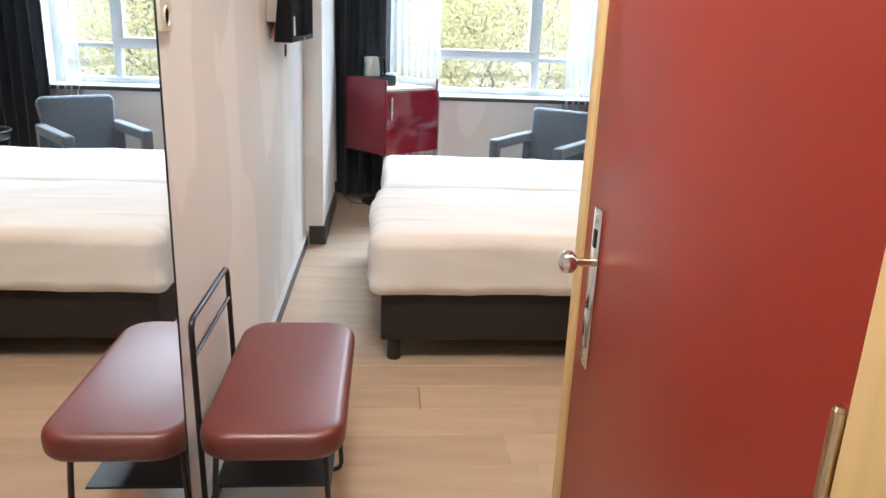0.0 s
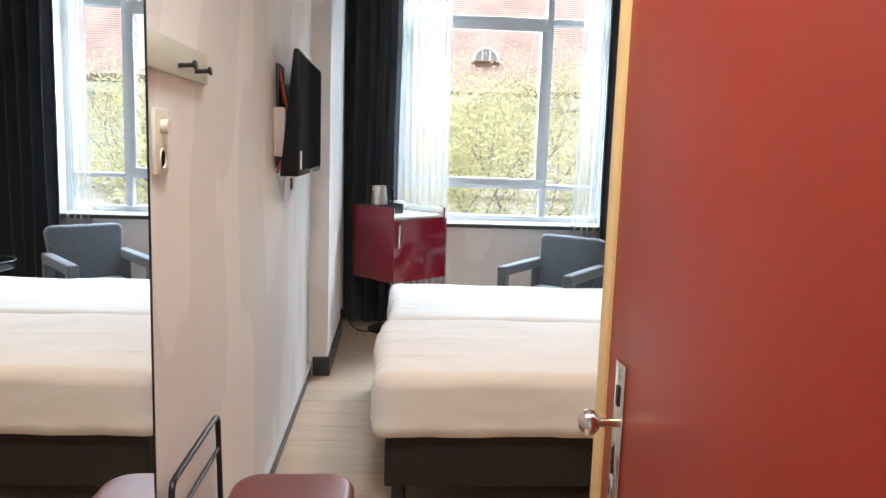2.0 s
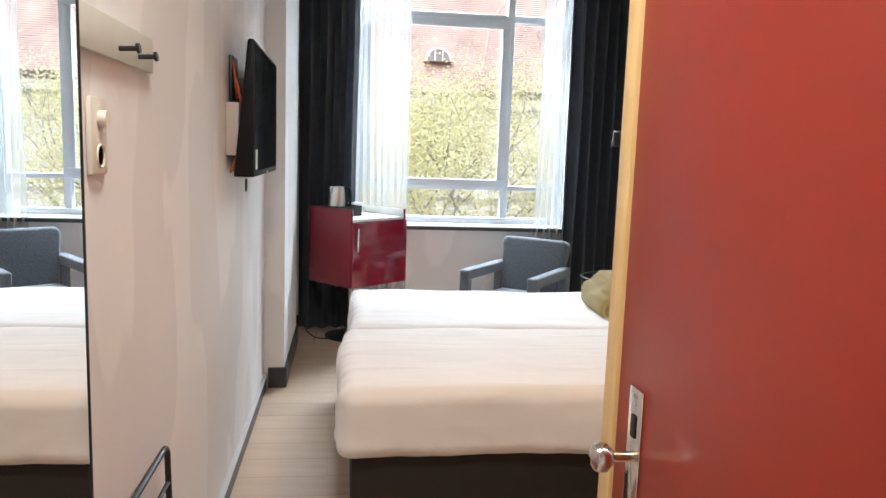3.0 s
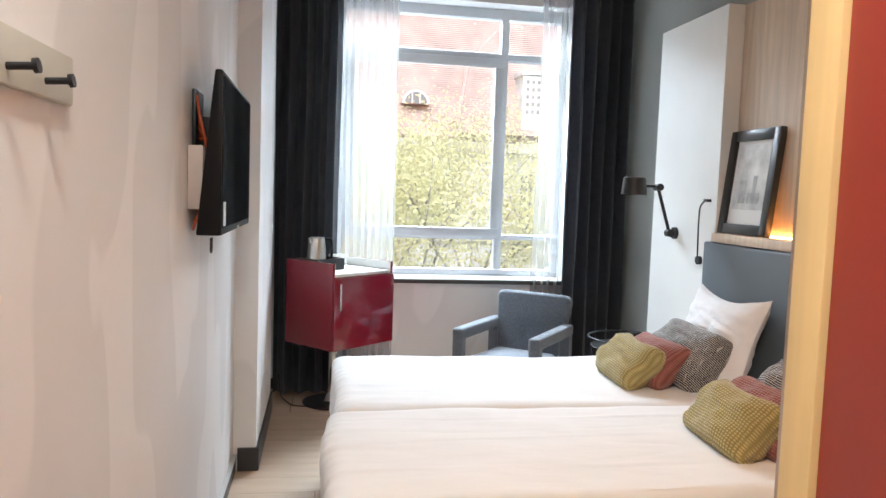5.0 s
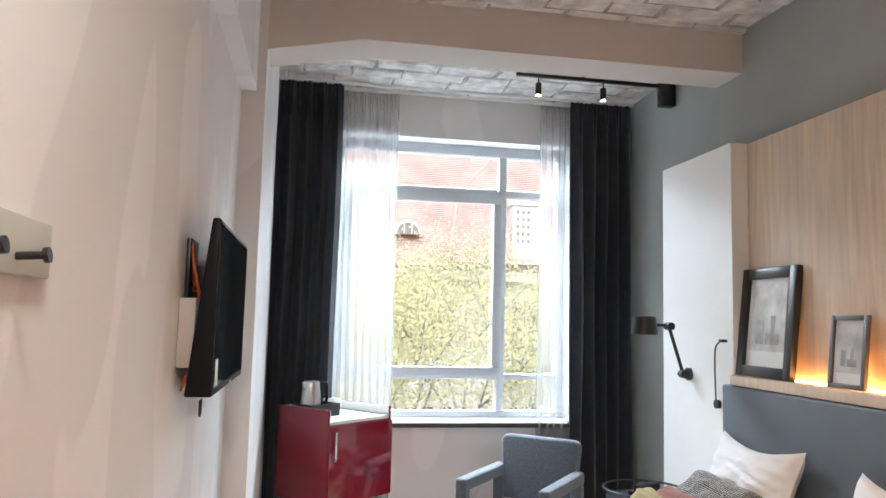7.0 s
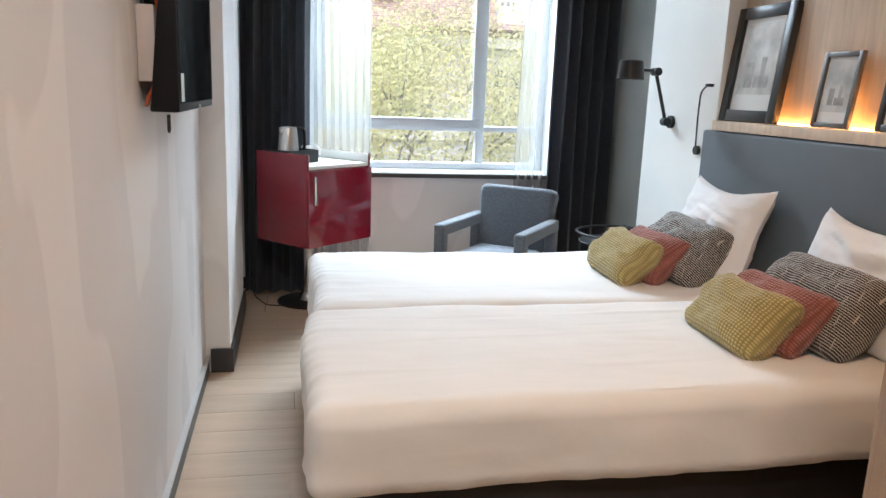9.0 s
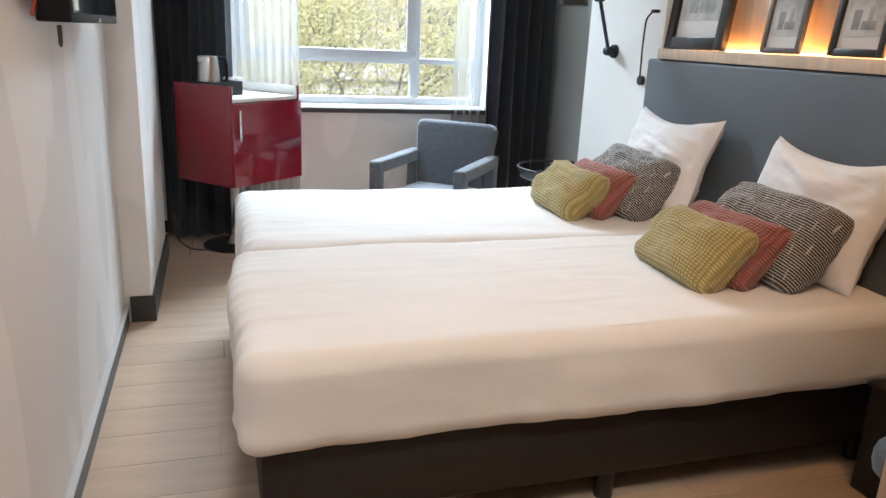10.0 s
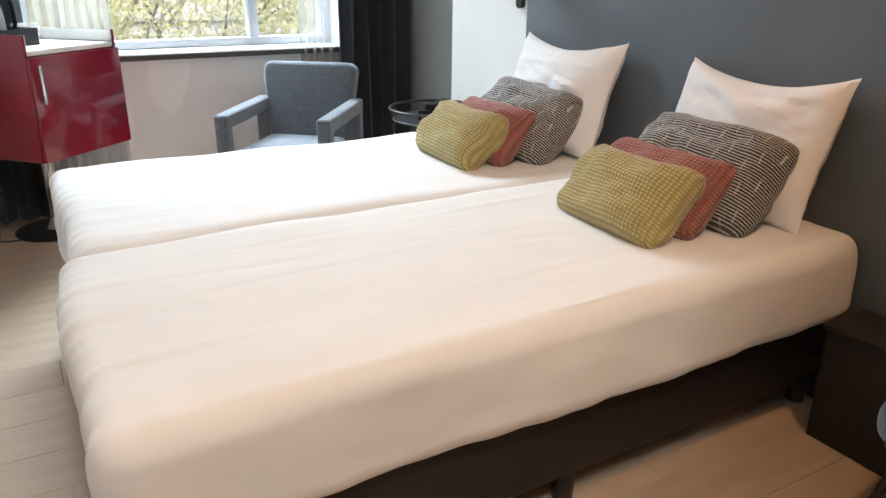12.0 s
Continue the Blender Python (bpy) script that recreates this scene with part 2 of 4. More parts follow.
def tube(points, r, n=8, bm=None):
    """A round bar or cable along a line of points."""
    pts = [Vector(p) for p in points]
    b = bmesh.new()
    rings = []
    for i, p in enumerate(pts):
        d = (pts[min(i + 1, len(pts) - 1)] - pts[max(i - 1, 0)]).normalized()
        side = d.cross(Vector((0.31, 0.17, 0.93))).normalized()
        up = d.cross(side)
        rings.append([b.verts.new(p + r * (math.cos(a) * side + math.sin(a) * up)) for a in (2 * math.pi * k / n for k in range(n))])
    for r0, r1 in zip(rings, rings[1:]):
        for k in range(n):
            b.faces.new((r0[k], r0[(k + 1) % n], r1[(k + 1) % n], r1[k]))
    b.faces.new(rings[0])
    b.faces.new(rings[-1])
    return merge(bm, b)


def bend(points, n=6):
    """Rounds a line of corner points."""
    pts = [Vector(p) for p in points]
    out = [pts[0]]
    for a, c, e in zip(pts, pts[1:], pts[2:]):
        r = min((a - c).length, (e - c).length, 0.06) * 0.6
        s, f = c + (a - c).normalized() * r, c + (e - c).normalized() * r
        out += [s.lerp(c, k / n).lerp(c.lerp(f, k / n), k / n) for k in range(n + 1)]
    return out + [pts[-1]]


def lathe(profile, n=24, at=(0, 0, 0)):
    b = bmesh.new()
    rings = [[b.verts.new((at[0] + r * math.cos(a), at[1] + r * math.sin(a), at[2] + z)) for a in (2 * math.pi * k / n for k in range(n))] for r, z in profile]
    for r0, r1 in zip(rings, rings[1:]):
        for k in range(n):
            b.faces.new((r0[k], r0[(k + 1) % n], r1[(k + 1) % n], r1[k]))
    b.faces.new(rings[0])
    b.faces.new(rings[-1])
    return b


def slab(outline, z0, z1, bevel=0.0, seg=3):
    """A flat solid with the outline (x, y) given."""
    b = bmesh.new()
    f = b.faces.new([b.verts.new((x, y, z0)) for x, y in outline])
    top = bmesh.ops.extrude_face_region(b, geom=[f])
    for v in top["geom"]:
        if isinstance(v, bmesh.types.BMVert):
            v.co.z = z1
    if bevel:
        bmesh.ops.bevel(b, geom=[e for e in b.edges if abs(e.verts[0].co.z - e.verts[1].co.z) < 1e-6], offset=bevel, segments=seg, profile=0.5, affect="EDGES")
    return b


def rounded(x0, x1, y0, y1, r, n=6):
    out = []
    for cx, cy, a0 in ((x1 - r, y1 - r, 0), (x0 + r, y1 - r, 90), (x0 + r, y0 + r, 180), (x1 - r, y0 + r, 270)):
        out += [(cx + r * math.cos(radians(a0 + 90 * k / n)), cy + r * math.sin(radians(a0 + 90 * k / n))) for k in range(n + 1)]
    return out


def structure(name, bm, material, label, category="wall", smooth=False):
    return solo(name, bm, material, label, category, "structure", smooth=smooth)


# ---- setting ----
LX, RX, FARY, BACKY, CEIL = -0.51, 2.25, 6.35, -0.9, 3.30
structure("floor", box(LX - 0.1, RX + 0.1, BACKY - 0.1, 6.75, -0.12, -0.004), FLOORBASE, "light oak plank floor of the hotel room", "floor")
structure("wall_left", box(LX - 0.15, LX, BACKY, 6.72, 0, CEIL + 0.2), WALL, "off-white painted plaster wall with touched-up patches")
structure("wall_right", box(RX, RX + 0.15, 1.55, 6.72, 0, CEIL + 0.2), GREEN, "grey-green painted side wall behind the headboard")
structure("wall_back", box(LX - 0.15, 1.0, BACKY - 0.15, BACKY, 0, CEIL + 0.2), WALL, "plain wall at the entrance end")
# column and the beam on it
structure("column", box(LX, -0.392, 4.725, 5.82, 0, CEIL), WALL, "pale painted column beside the window bay", "column")
structure("wall_ledge", box(LX, -0.434, -0.85, 4.69, 2.70, CEIL), WALL, "boxed-in ledge along the top of the wall", "ledge")
bm = bmesh.new()
prof = [(-0.392, 2.932), (0.087, 3.028), (RX, 3.028), (RX, CEIL), (-0.392, CEIL)]
f = bm.faces.new([bm.verts.new((x, 4.726, z)) for x, z in prof])
for v in bmesh.ops.extrude_face_region(bm, geom=[f])["geom"]:
    if isinstance(v, bmesh.types.BMVert):
        v.co.y = 5.0
structure("ceiling_beam", bm, BEAMP, "taupe painted ceiling beam with a sloped haunch", "beam")

# window wall with its opening
WX0, WX1, WZ0, WZ1 = 0.02, 1.82, 0.857, 2.945
bm = box(LX - 0.15, WX0, FARY, 6.72, 0, CEIL + 0.2)
box(WX1, RX + 0.15, FARY, 6.72, 0, CEIL + 0.2, bm=bm)
box(WX0, WX1, FARY, 6.72, 0, WZ0, bm=bm)
box(WX0, WX1, FARY, 6.72, WZ1, CEIL + 0.2, bm=bm)
structure("wall_window", bm, WALL, "pale grey wall round the window")
win = thing("window_1", "grey-white framed window with one opening sash", "window", kind="structure")
GY = 6.55
MX = 1.315
part("window_frame", box(WX0, WX0 + 0.06, GY - 0.04, GY + 0.04, WZ0, WZ1, 0.006), PVC, win)
part("window_frame", box(WX1 - 0.06, WX1, GY - 0.04, GY + 0.04, WZ0, WZ1, 0.006), PVC, win)
part("window_frame", box(WX0 + 0.06, WX1 - 0.06, GY - 0.04, GY + 0.04, WZ1 - 0.08, WZ1, 0.006), PVC, win)
part("window_frame", box(WX0 + 0.06, WX1 - 0.06, GY - 0.04, GY + 0.04, WZ0, WZ0 + 0.05, 0.006), PVC, win)
part("mullion", box(MX - 0.03, MX + 0.03, GY - 0.04, GY + 0.04, WZ0 + 0.05, WZ1 - 0.08, 0.006), PVC, win)
for xa, xb in ((WX0 + 0.06, MX - 0.03), (MX + 0.03, WX1 - 0.06)):
    part("transom", box(xa, xb, GY - 0.038, GY + 0.04, 2.55, 2.605, 0.006), PVC, win)
    part("transom", box(xa, xb, GY - 0.038, GY + 0.04, 1.145, 1.185, 0.006), PVC, win)
    for za, zb in ((WZ0 + 0.05, 1.145), (1.185, 2.55), (2.605, WZ1 - 0.08)):
        p = part("pane", box(xa, xb, GY + 0.004, GY + 0.010, za, zb), GLASS, win, smooth=False)
        p.visible_shadow = False
sash = part("sash", box(WX0 + 0.06, MX - 0.005, GY - 0.065, GY - 0.042, 2.49, 2.56, 0.006), PVC, win)
for a in ((WX0 + 0.06, MX - 0.005, 1.165, 1.235), (MX - 0.075, MX - 0.005, 1.235, 2.49), (WX0 + 0.06, WX0 + 0.13, 1.235, 2.49)):
    part("sash_bar", box(a[0], a[1], GY - 0.065, GY - 0.042, a[2], a[3], 0.006), PVC, sash)
structure("window_sill", box(WX0 - 0.02, WX1 + 0.02, FARY - 0.06, GY - 0.042, WZ0 - 0.035, WZ0 - 0.004, 0.004), SILLM, "pale stone window sill with a dark front edge", "sill")
structure("sill_edge", box(WX0 - 0.02, WX1 + 0.02, FARY - 0.075, FARY - 0.062, WZ0 - 0.04, WZ0 - 0.012), SILLE, "dark strip along the window sill", "trim")

# skirting
structure("baseboard", box(LX + 0.001, LX + 0.016, 0.2, 4.71, 0.0, 0.085, 0.003), SKIRT, "dark grey skirting board", "baseboard")
structure("baseboard_trim", box(LX + 0.001, LX + 0.022, 0.2, 4.71, 0.0855, 0.093), TRIM, "slim grey skirting cap", "baseboard")
structure("column_baseboard", box(LX + 0.023, -0.377, 4.709, 4.724, 0, 0.125, 0.003), SKIRT, "dark skirting round the column", "baseboard")
structure("column_baseboard", box(-0.3915, -0.377, 4.725, 5.82, 0, 0.125, 0.003), SKIRT, "dark skirting round the column", "baseboard")
structure("window_baseboard", box(LX + 0.01, RX - 0.01, FARY - 0.016, FARY - 0.001, 0, 0.08, 0.003), SKIRT, "dark skirting under the window", "baseboard")

# side wall of the entrance with the red door
EX = 0.47
bm = box(EX, EX + 0.12, BACKY, 0.49, 0, CEIL + 0.2)
box(EX, EX + 0.12, 0.49, 1.576, 2.18, CEIL + 0.2, bm=bm)
structure("wall_entrance", bm, WALL, "off-white wall of the entrance passage")
bm = slab([(EX + 0.002, 1.578), (0.573, 1.752), (RX, 1.752), (RX, 1.578)], 0, CEIL + 0.2)
structure("wall_oak_end", bm, OAKDARK, "brown oak-veneered wall end beside the door")
fr = thing("door_frame", "pale varnished wooden door frame of the red door", "door frame", kind="structure")
part("jamb", box(EX - 0.018, EX + 0.10, 1.522, 1.576, 0, 2.09, 0.004), YELLOW, fr)
part("jamb", box(EX - 0.018, EX + 0.10, 0.49, 0.564, 0, 2.09, 0.004), YELLOW, fr)
part("head", box(EX - 0.018, EX + 0.10, 0.49, 1.576, 2.091, 2.17, 0.004), YELLOW, fr)
door = thing("door_1", "red painted door, closed, with a knob on a chrome plate", "door", kind="structure")
part("leaf", box(EX - 0.012, EX + 0.035, 0.568, 1.518, 0.012, 2.087, 0.003), REDDOOR, door)
pl = part("lock_plate", box(EX - 0.0165, EX - 0.0125, 1.402, 1.456, 0.725, 1.085, 0.0015), CHROME, door, "chrome lock plate")
for z in (0.738, 0.752, 1.058, 1.072):
    part("screw", cyl((EX - 0.0165, 1.43, z), (EX - 0.0185, 1.43, z), 0.004, n=10), STEEL, pl)
part("keyhole_cover", box(EX - 0.021, EX - 0.0167, 1.415, 1.443, 0.77, 0.86, 0.004), CHROME, pl)
part("thumb_latch", box(EX - 0.02, EX - 0.0167, 1.42, 1.438, 1.0, 1.04, 0.002), BLACK, pl)
kn = part("door_knob", cyl((EX - 0.0165, 1.425, 0.968), (EX - 0.055, 1.425, 0.968), 0.009), BRASS, door, "worn brass and chrome door knob")
k = lathe([(0.008, 0.0), (0.014, 0.004), (0.024, 0.014), (0.026, 0.024), (0.022, 0.034), (0.012, 0.040)], 20)
k.transform(Matrix.Translation((EX - 0.05, 1.425, 0.968)) @ Matrix.Rotation(radians(-90), 4, "Y"))
part("knob_head", k, CHROME, kn)
for z in (1.04, 1.85, 0.25):
    hg = part("hinge", cyl((EX - 0.016, 0.576, z - 0.045), (EX - 0.016, 0.576, z + 0.055), 0.008), BRASS, door, "worn brass hinge")
    part("hinge_pin", cyl((EX - 0.016, 0.576, z + 0.0555), (EX - 0.016, 0.576, z + 0.060), 0.008, 0.005), BRASS, hg)

# mirror
mi = thing("wall_mirror", "tall frameless wall mirror with a thin black edge", "mirror")
part("mirror_glass", box(LX + 0.04, LX + 0.046, 0.35, 1.576, 0.10, 2.25), MIRROR, mi, smooth=False)
part("edge_strip", box(LX + 0.034, LX + 0.048, 1.5765, 1.584, 0.10, 2.25, 0.002), BLACK, mi)
part("back_board", box(LX + 0.001, LX + 0.0395, 0.36, 1.57, 0.11, 2.24), BLACK, mi, "dark backing board", smooth=False)

# coat hook board and switches
hb = thing("coat_hook_board", "pale sage board with black coat pegs on the wall", "coat hooks")
part("board", box(LX + 0.001, LX + 0.016, 1.66, 2.168, 1.626, 1.706, 0.003), PLATE, hb)
for y in (1.90, 2.04):
    pg = part("peg", cyl((LX + 0.0165, y, 1.650), (LX + 0.050, y, 1.652), 0.0055), BLACK, hb)
    part("peg_end", cyl((LX + 0.0505, y, 1.652), (LX + 0.057, y, 1.653), 0.0105), BLACK, pg)
sw = thing("light_switch", "cream wall switch with a socket under it", "switch")
fp = part("face_plate", box(LX + 0.001, LX + 0.012, 1.735, 1.825, 1.40, 1.545, 0.004), CREAM, sw)
part("rotary_knob", cyl((LX + 0.0125, 1.78, 1.505), (LX + 0.028, 1.78, 1.505), 0.016), CREAM, fp)
part("socket_ring", lathe([(0.018, 0), (0.022, 0.003), (0.024, 0)], 20), CREAM, fp).matrix_local = Matrix.Translation((LX + 0.0125, 1.78, 1.435)) @ Matrix.Rotation(radians(90), 4, "Y")

# television
tv = thing("television", "black flat television on a wall arm, tilted down", "television", pose(-0.424, 3.745, 1.605))
TVH, TVW = 0.268, 0.455
bm = box(-0.052, 0.028, -TVW, TVW, -TVH, TVH)
for v in bm.verts:
    if v.co.x < 0 and v.co.z > 0:
        v.co.x = 0.004
bmesh.ops.bevel(bm, geom=bm.edges[:], offset=0.006, segments=2, profile=0.5, affect="EDGES")
part("case", bm, BLACKPL, tv)
part("screen", box(0.0285, 0.030, -TVW + 0.015, TVW - 0.015, -TVH + 0.025, TVH - 0.015), SCREEN, tv, smooth=False)
part("sticker", box(0.0305, 0.0312, -TVW + 0.03, -TVW + 0.09, -TVH + 0.03, -TVH + 0.11), STEEL, tv, "silvery paper sticker", smooth=False)
part("sensor_strip", box(0.0305, 0.0325, -0.02, 0.02, -TVH + 0.004, -TVH + 0.014), STEEL, tv)
arm = thing("tv_wall_mount", "black steel wall mount behind the television", "wall mount")
part("wall_plate", box(LX + 0.001, LX + 0.014, 3.40, 3.56, 1.54, 1.82, 0.003), BLACK, arm)
part("arm", box(LX + 0.0145, -0.452, 3.52, 3.56, 1.60, 1.74, 0.003), BLACK, arm)
jb = thing("cable_box", "putty-coloured plastic cable box on the wall", "cable box")
part("body", box(LX + 0.001, LX + 0.05, 3.325, 3.39, 1.42, 1.63, 0.004), BOXG, jb)
for k in range(4):
    pts = [Vector((LX + 0.015, 3.42 + 0.02 * k, 1.80 - 0.04 * k)), Vector((LX + 0.03, 3.36 + 0.012 * k, 1.74 - 0.03 * k)), Vector((LX + 0.052, 3.345 + 0.01 * k, 1.66)), Vector((LX + 0.058, 3.41, 1.52)), Vector((LX + 0.03, 3.36 + 0.008 * k, 1.40)), Vector((LX + 0.015, 3.35 + 0.01 * k, 1.35 + 0.01 * k))]
    solo("orange_cable", tube(bend(pts), 0.0045), ORANGE, "loose orange cable behind the television", "cable", group="cables behind the television")
solo("black_cable", tube(bend([(-0.43, 3.30, 1.33), (-0.43, 3.30, 1.28), (-0.43, 3.33, 1.28), (-0.43, 3.33, 1.33)]), 0.003), BLACK, "short loop of black cable under the television", "cable")

# luggage bench
be = thing("luggage_bench", "oxblood leather bench on a black wire frame with a dark shelf", "bench")
part("seat", slab(rounded(-0.455, -0.085, 1.585, 2.33, 0.09, 7), 0.372, 0.452, 0.028, 4), LEATHER, be)
bk = part("back_frame", tube(bend([(-0.46, 1.70, 0.02), (-0.475, 1.72, 0.70), (-0.475, 2.16, 0.70), (-0.46, 2.16, 0.02)]), 0.008), BLACK, be)
part("back_rail", tube([(-0.473, 1.717, 0.60), (-0.473, 2.16, 0.60)], 0.006), BLACK, bk)
for y in (1.68, 2.12):
    part("leg", tube(bend([(-0.14, y, 0.37), (-0.12, y - 0.02, 0.012), (-0.44, y - 0.02, 0.012), (-0.42, y, 0.37)]), 0.008), BLACK, be)
part("lower_shelf", box(-0.45, -0.13, 1.76, 2.12, 0.185, 0.192), BLACK, be, "dark sheet-metal shelf")

# ---- beds ----


def mattress(x0, x1, y0, y1, z0, z1, seed=0):
    """A soft block under a stretched sheet, rounded, sagging at the hem."""
    b = bmesh.new()
    bmesh.ops.create_cube(b, size=2)
    bmesh.ops.subdivide_edges(b, edges=b.edges[:], cuts=88, use_grid_fill=True)
    hx, hy, hz = (x1 - x0) / 2, (y1 - y0) / 2, (z1 - z0) / 2
    c = Vector(((x0 + x1) / 2, (y0 + y1) / 2, (z0 + z1) / 2))
    for v in b.verts:
        p = Vector((v.co.x * hx, v.co.y * hy, v.co.z * hz))
        r = 0.065
        q = Vector((max(-hx + r, min(hx - r, p.x)), max(-hy + r, min(hy - r, p.y)), max(-hz + r, min(hz - r, p.z))))
        d = p - q
        if d.length > 1e-6:
            p = q + d.normalized() * r
        n = noise.fractal(Vector((p.x * 1.6 + seed, p.y * 2.2, p.z * 3)), 1.0, 2.0, 3)
        side = max(abs(p.x) / hx, abs(p.y) / hy)
        p += Vector((p.x / hx, p.y / hy, 0)) * 0.016 * (n + 0.4) * (side > 0.9)
        p.z += 0.008 * n if p.z > 0 else -0.005 * noise.noise(Vector((p.x * 3 + seed, p.y * 3, 1.3)))
        wr = noise.noise(Vector((p.x * 5, p.y * 17 + p.z * 9, seed))) * math.exp(-((p.x + hx) / 0.22) ** 2) * 0.008
        p.x -= wr
        crease = (1 - abs(noise.noise(Vector((p.x * 1.1 + seed, p.y * 6.5, 2.0))))) ** 14
        p.z -= 0.004 * crease * (p.z > 0) * (0.5 + noise.noise(Vector((p.x * 2, p.y * 2, seed))))
        p.y += 0.010 * noise.noise(Vector((p.x * 6 + seed, 0.3, p.z * 2))) * max(0.0, -p.z / hz) * (abs(p.y) > 0.8 * hy)
        p.z += wr * 0.6
        # pressed fold lines along the sheet, broken here and there
        for fy in (-0.21, 0.08, 0.29):
            on = max(0.0, noise.noise(Vector((p.x * 1.7 + seed, fy * 9, 5.0))) + 0.25)
            p.z += 0.006 * on * math.exp(-((p.y - fy - 0.015 * math.sin(1.5 * p.x)) / 0.012) ** 2) * (p.z > 0.8 * hz)
        # small gathers where the sheet is tucked in at the hem
        low = max(0.0, -p.z / hz - 0.2)
        p.y += 0.008 * low * noise.noise(Vector((p.x * 14 + p.z * 6 + seed, 0.7, 3.0))) * (abs(p.y) > 0.8 * hy)
        p.x += 0.008 * low * noise.noise(Vector((0.7, p.y * 14 + p.z * 6 + seed, 3.0))) * (abs(p.x) > 0.9 * hx)
        v.co = c + p
    return b


def bed(x0, y0, y1, seed, label):
    ob = thing("single_bed", label, "bed", group="twin beds")
    part("box_spring", box(x0 + 0.045, 2.03, y0 + 0.03, y1 - 0.03, 0.105, 0.345, 0.012), BOX, ob, "dark brown box spring")
    part("mattress", mattress(x0, 2.034, y0 - 0.03, y1 + 0.01, 0.325, 0.605, seed=seed), LINEN, ob, "white fitted sheet tucked round the mattress")
    for x in (x0 + 0.105, 1.03, 2.0):
        for y in (y0 + 0.085, y1 - 0.085):
            part("leg", cyl((x, y, 0.0), (x, y, 0.106), 0.03, n=16), BLACK, ob)
    return ob


bed(-0.045, 2.90, 3.80, 0.0, "single bed made up with a tight white sheet")
bed(0.008, 3.835, 4.79, 7.0, "single bed with white sheet pushed against its twin")


def cushion(name, label, w, h, t, material, m, sag=0.03, seed=0.0, ears=0.06, category="cushion", crease=0.003, corner=0.12):
    """A stuffed cushion: thin at the seam, pulled in along the sides, eared corners. Height runs along its own z."""
    b = bmesh.new()
    n = 36
    grids = []
    for s in (1, -1):
        g = [[None] * (n + 1) for _ in range(n + 1)]
        for i in range(n + 1):
            for j in range(n + 1):
                if s < 0 and (i in (0, n) or j in (0, n)):
                    g[i][j] = grids[0][i][j]
                    continue
                u, v = -1 + 2 * i / n, -1 + 2 * j / n
                th = 1.12 * ((1 - abs(u) ** 2.6) * (1 - abs(v) ** 2.6)) ** 0.46
                pull = 1 - ears * (1 - v * v) * abs(u), 1 - ears * (1 - u * u) * abs(v)
                nz = noise.fractal(Vector((u * 1.5 + seed, v * 1.5, s)), 1.0, 2.0, 3)
                soft_corner = 1 - corner * (u * v) ** 4
                x, z = u * w / 2 * pull[0] * soft_corner, v * h / 2 * pull[1] * soft_corner
                y = s * t / 2 * th * (1 + 0.25 * nz) + 0.02 * noise.noise(Vector((u + seed, v, 4)))
                y += s * crease * th * noise.fractal(Vector((u * 2.0 + 1.2 * v + seed, v * 4.5 - 1.5 * u, s * 3)), 1.0, 2.0, 2)
                z -= sag * (1 - u * u) * (v > 0) * v
                g[i][j] = b.verts.new((x, y, z))
        grids.append(g)
        for i in range(n):
            for j in range(n):
                q = (g[i][j], g[i + 1][j], g[i + 1][j + 1], g[i][j + 1])
                b.faces.new(q if s > 0 else q[::-1])
    ob = solo(name, b, material, label, category)
    ob.matrix_world = m
    return ob


def lean(x, y, z, yaw, back, roll=0):
    """Standing on the bed, wide along y, leaning back towards the headboard."""
    return Matrix.Translation((x, y, z)) @ Matrix.Rotation(radians(90 + yaw), 4, "Z") @ Matrix.Rotation(radians(back), 4, "X") @ Matrix.Rotation(radians(roll), 4, "Y")


for dy, sd, wide in ((0.0, 0.0, 0.60), (0.945, 5.0, 0.64)):
    cushion("pillow", "plump white cotton pillow leaning on the headboard", wide, 0.47, 0.16, PILLOW, lean(1.92, 3.28 + dy, 0.815 + 0.02 * dy, 0, 20), 0.045, sd, 0.055, "pillow", 0.014, 0.0)
    cushion("striped_cushion", "charcoal cushion with fine pale pinstripes", 0.54, 0.35, 0.21, STRIPE, lean(1.745, 3.275 + dy, 0.735, 4, 42, -3), 0.012, sd + 1, 0.05, crease=0.010)
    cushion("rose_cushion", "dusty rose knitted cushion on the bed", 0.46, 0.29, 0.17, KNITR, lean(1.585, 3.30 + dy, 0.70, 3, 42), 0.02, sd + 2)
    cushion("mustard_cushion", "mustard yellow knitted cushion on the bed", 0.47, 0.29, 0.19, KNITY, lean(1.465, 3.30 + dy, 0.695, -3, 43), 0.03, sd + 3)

# headboard, shelf and panels
hd = thing("headboard", "slate grey padded headboard across both beds", "headboard")
part("pad", box(2.04, 2.10, 1.76, 4.635, 0.16, 1.283, 0.014, 3), HEADB, hd)
part("back_board", box(2.101, 2.13, 1.76, 4.63, 0.05, 1.28), BOX, hd, "dark backing board")
part("plinth", box(2.05, 2.10, 1.76, 4.62, 0.0, 0.158), BOX, hd, "dark plinth")
structure("wall_panel_oak", box(2.155, 2.248, 1.758, 4.545, 1.30, 2.565), OAK, "pale oak-veneered panel over the headboard", "panel")
structure("wall_panel_white", box(2.06, 2.248, 4.55, 5.33, 0.0, 2.57, 0.003), WHITE, "white wall panel beside the bed", "panel")
sh = thing("picture_ledge", "oak picture ledge on top of the headboard", "shelf")
part("board", box(2.035, 2.154, 1.758, 4.545, 1.286, 1.335, 0.003), OAK, sh)
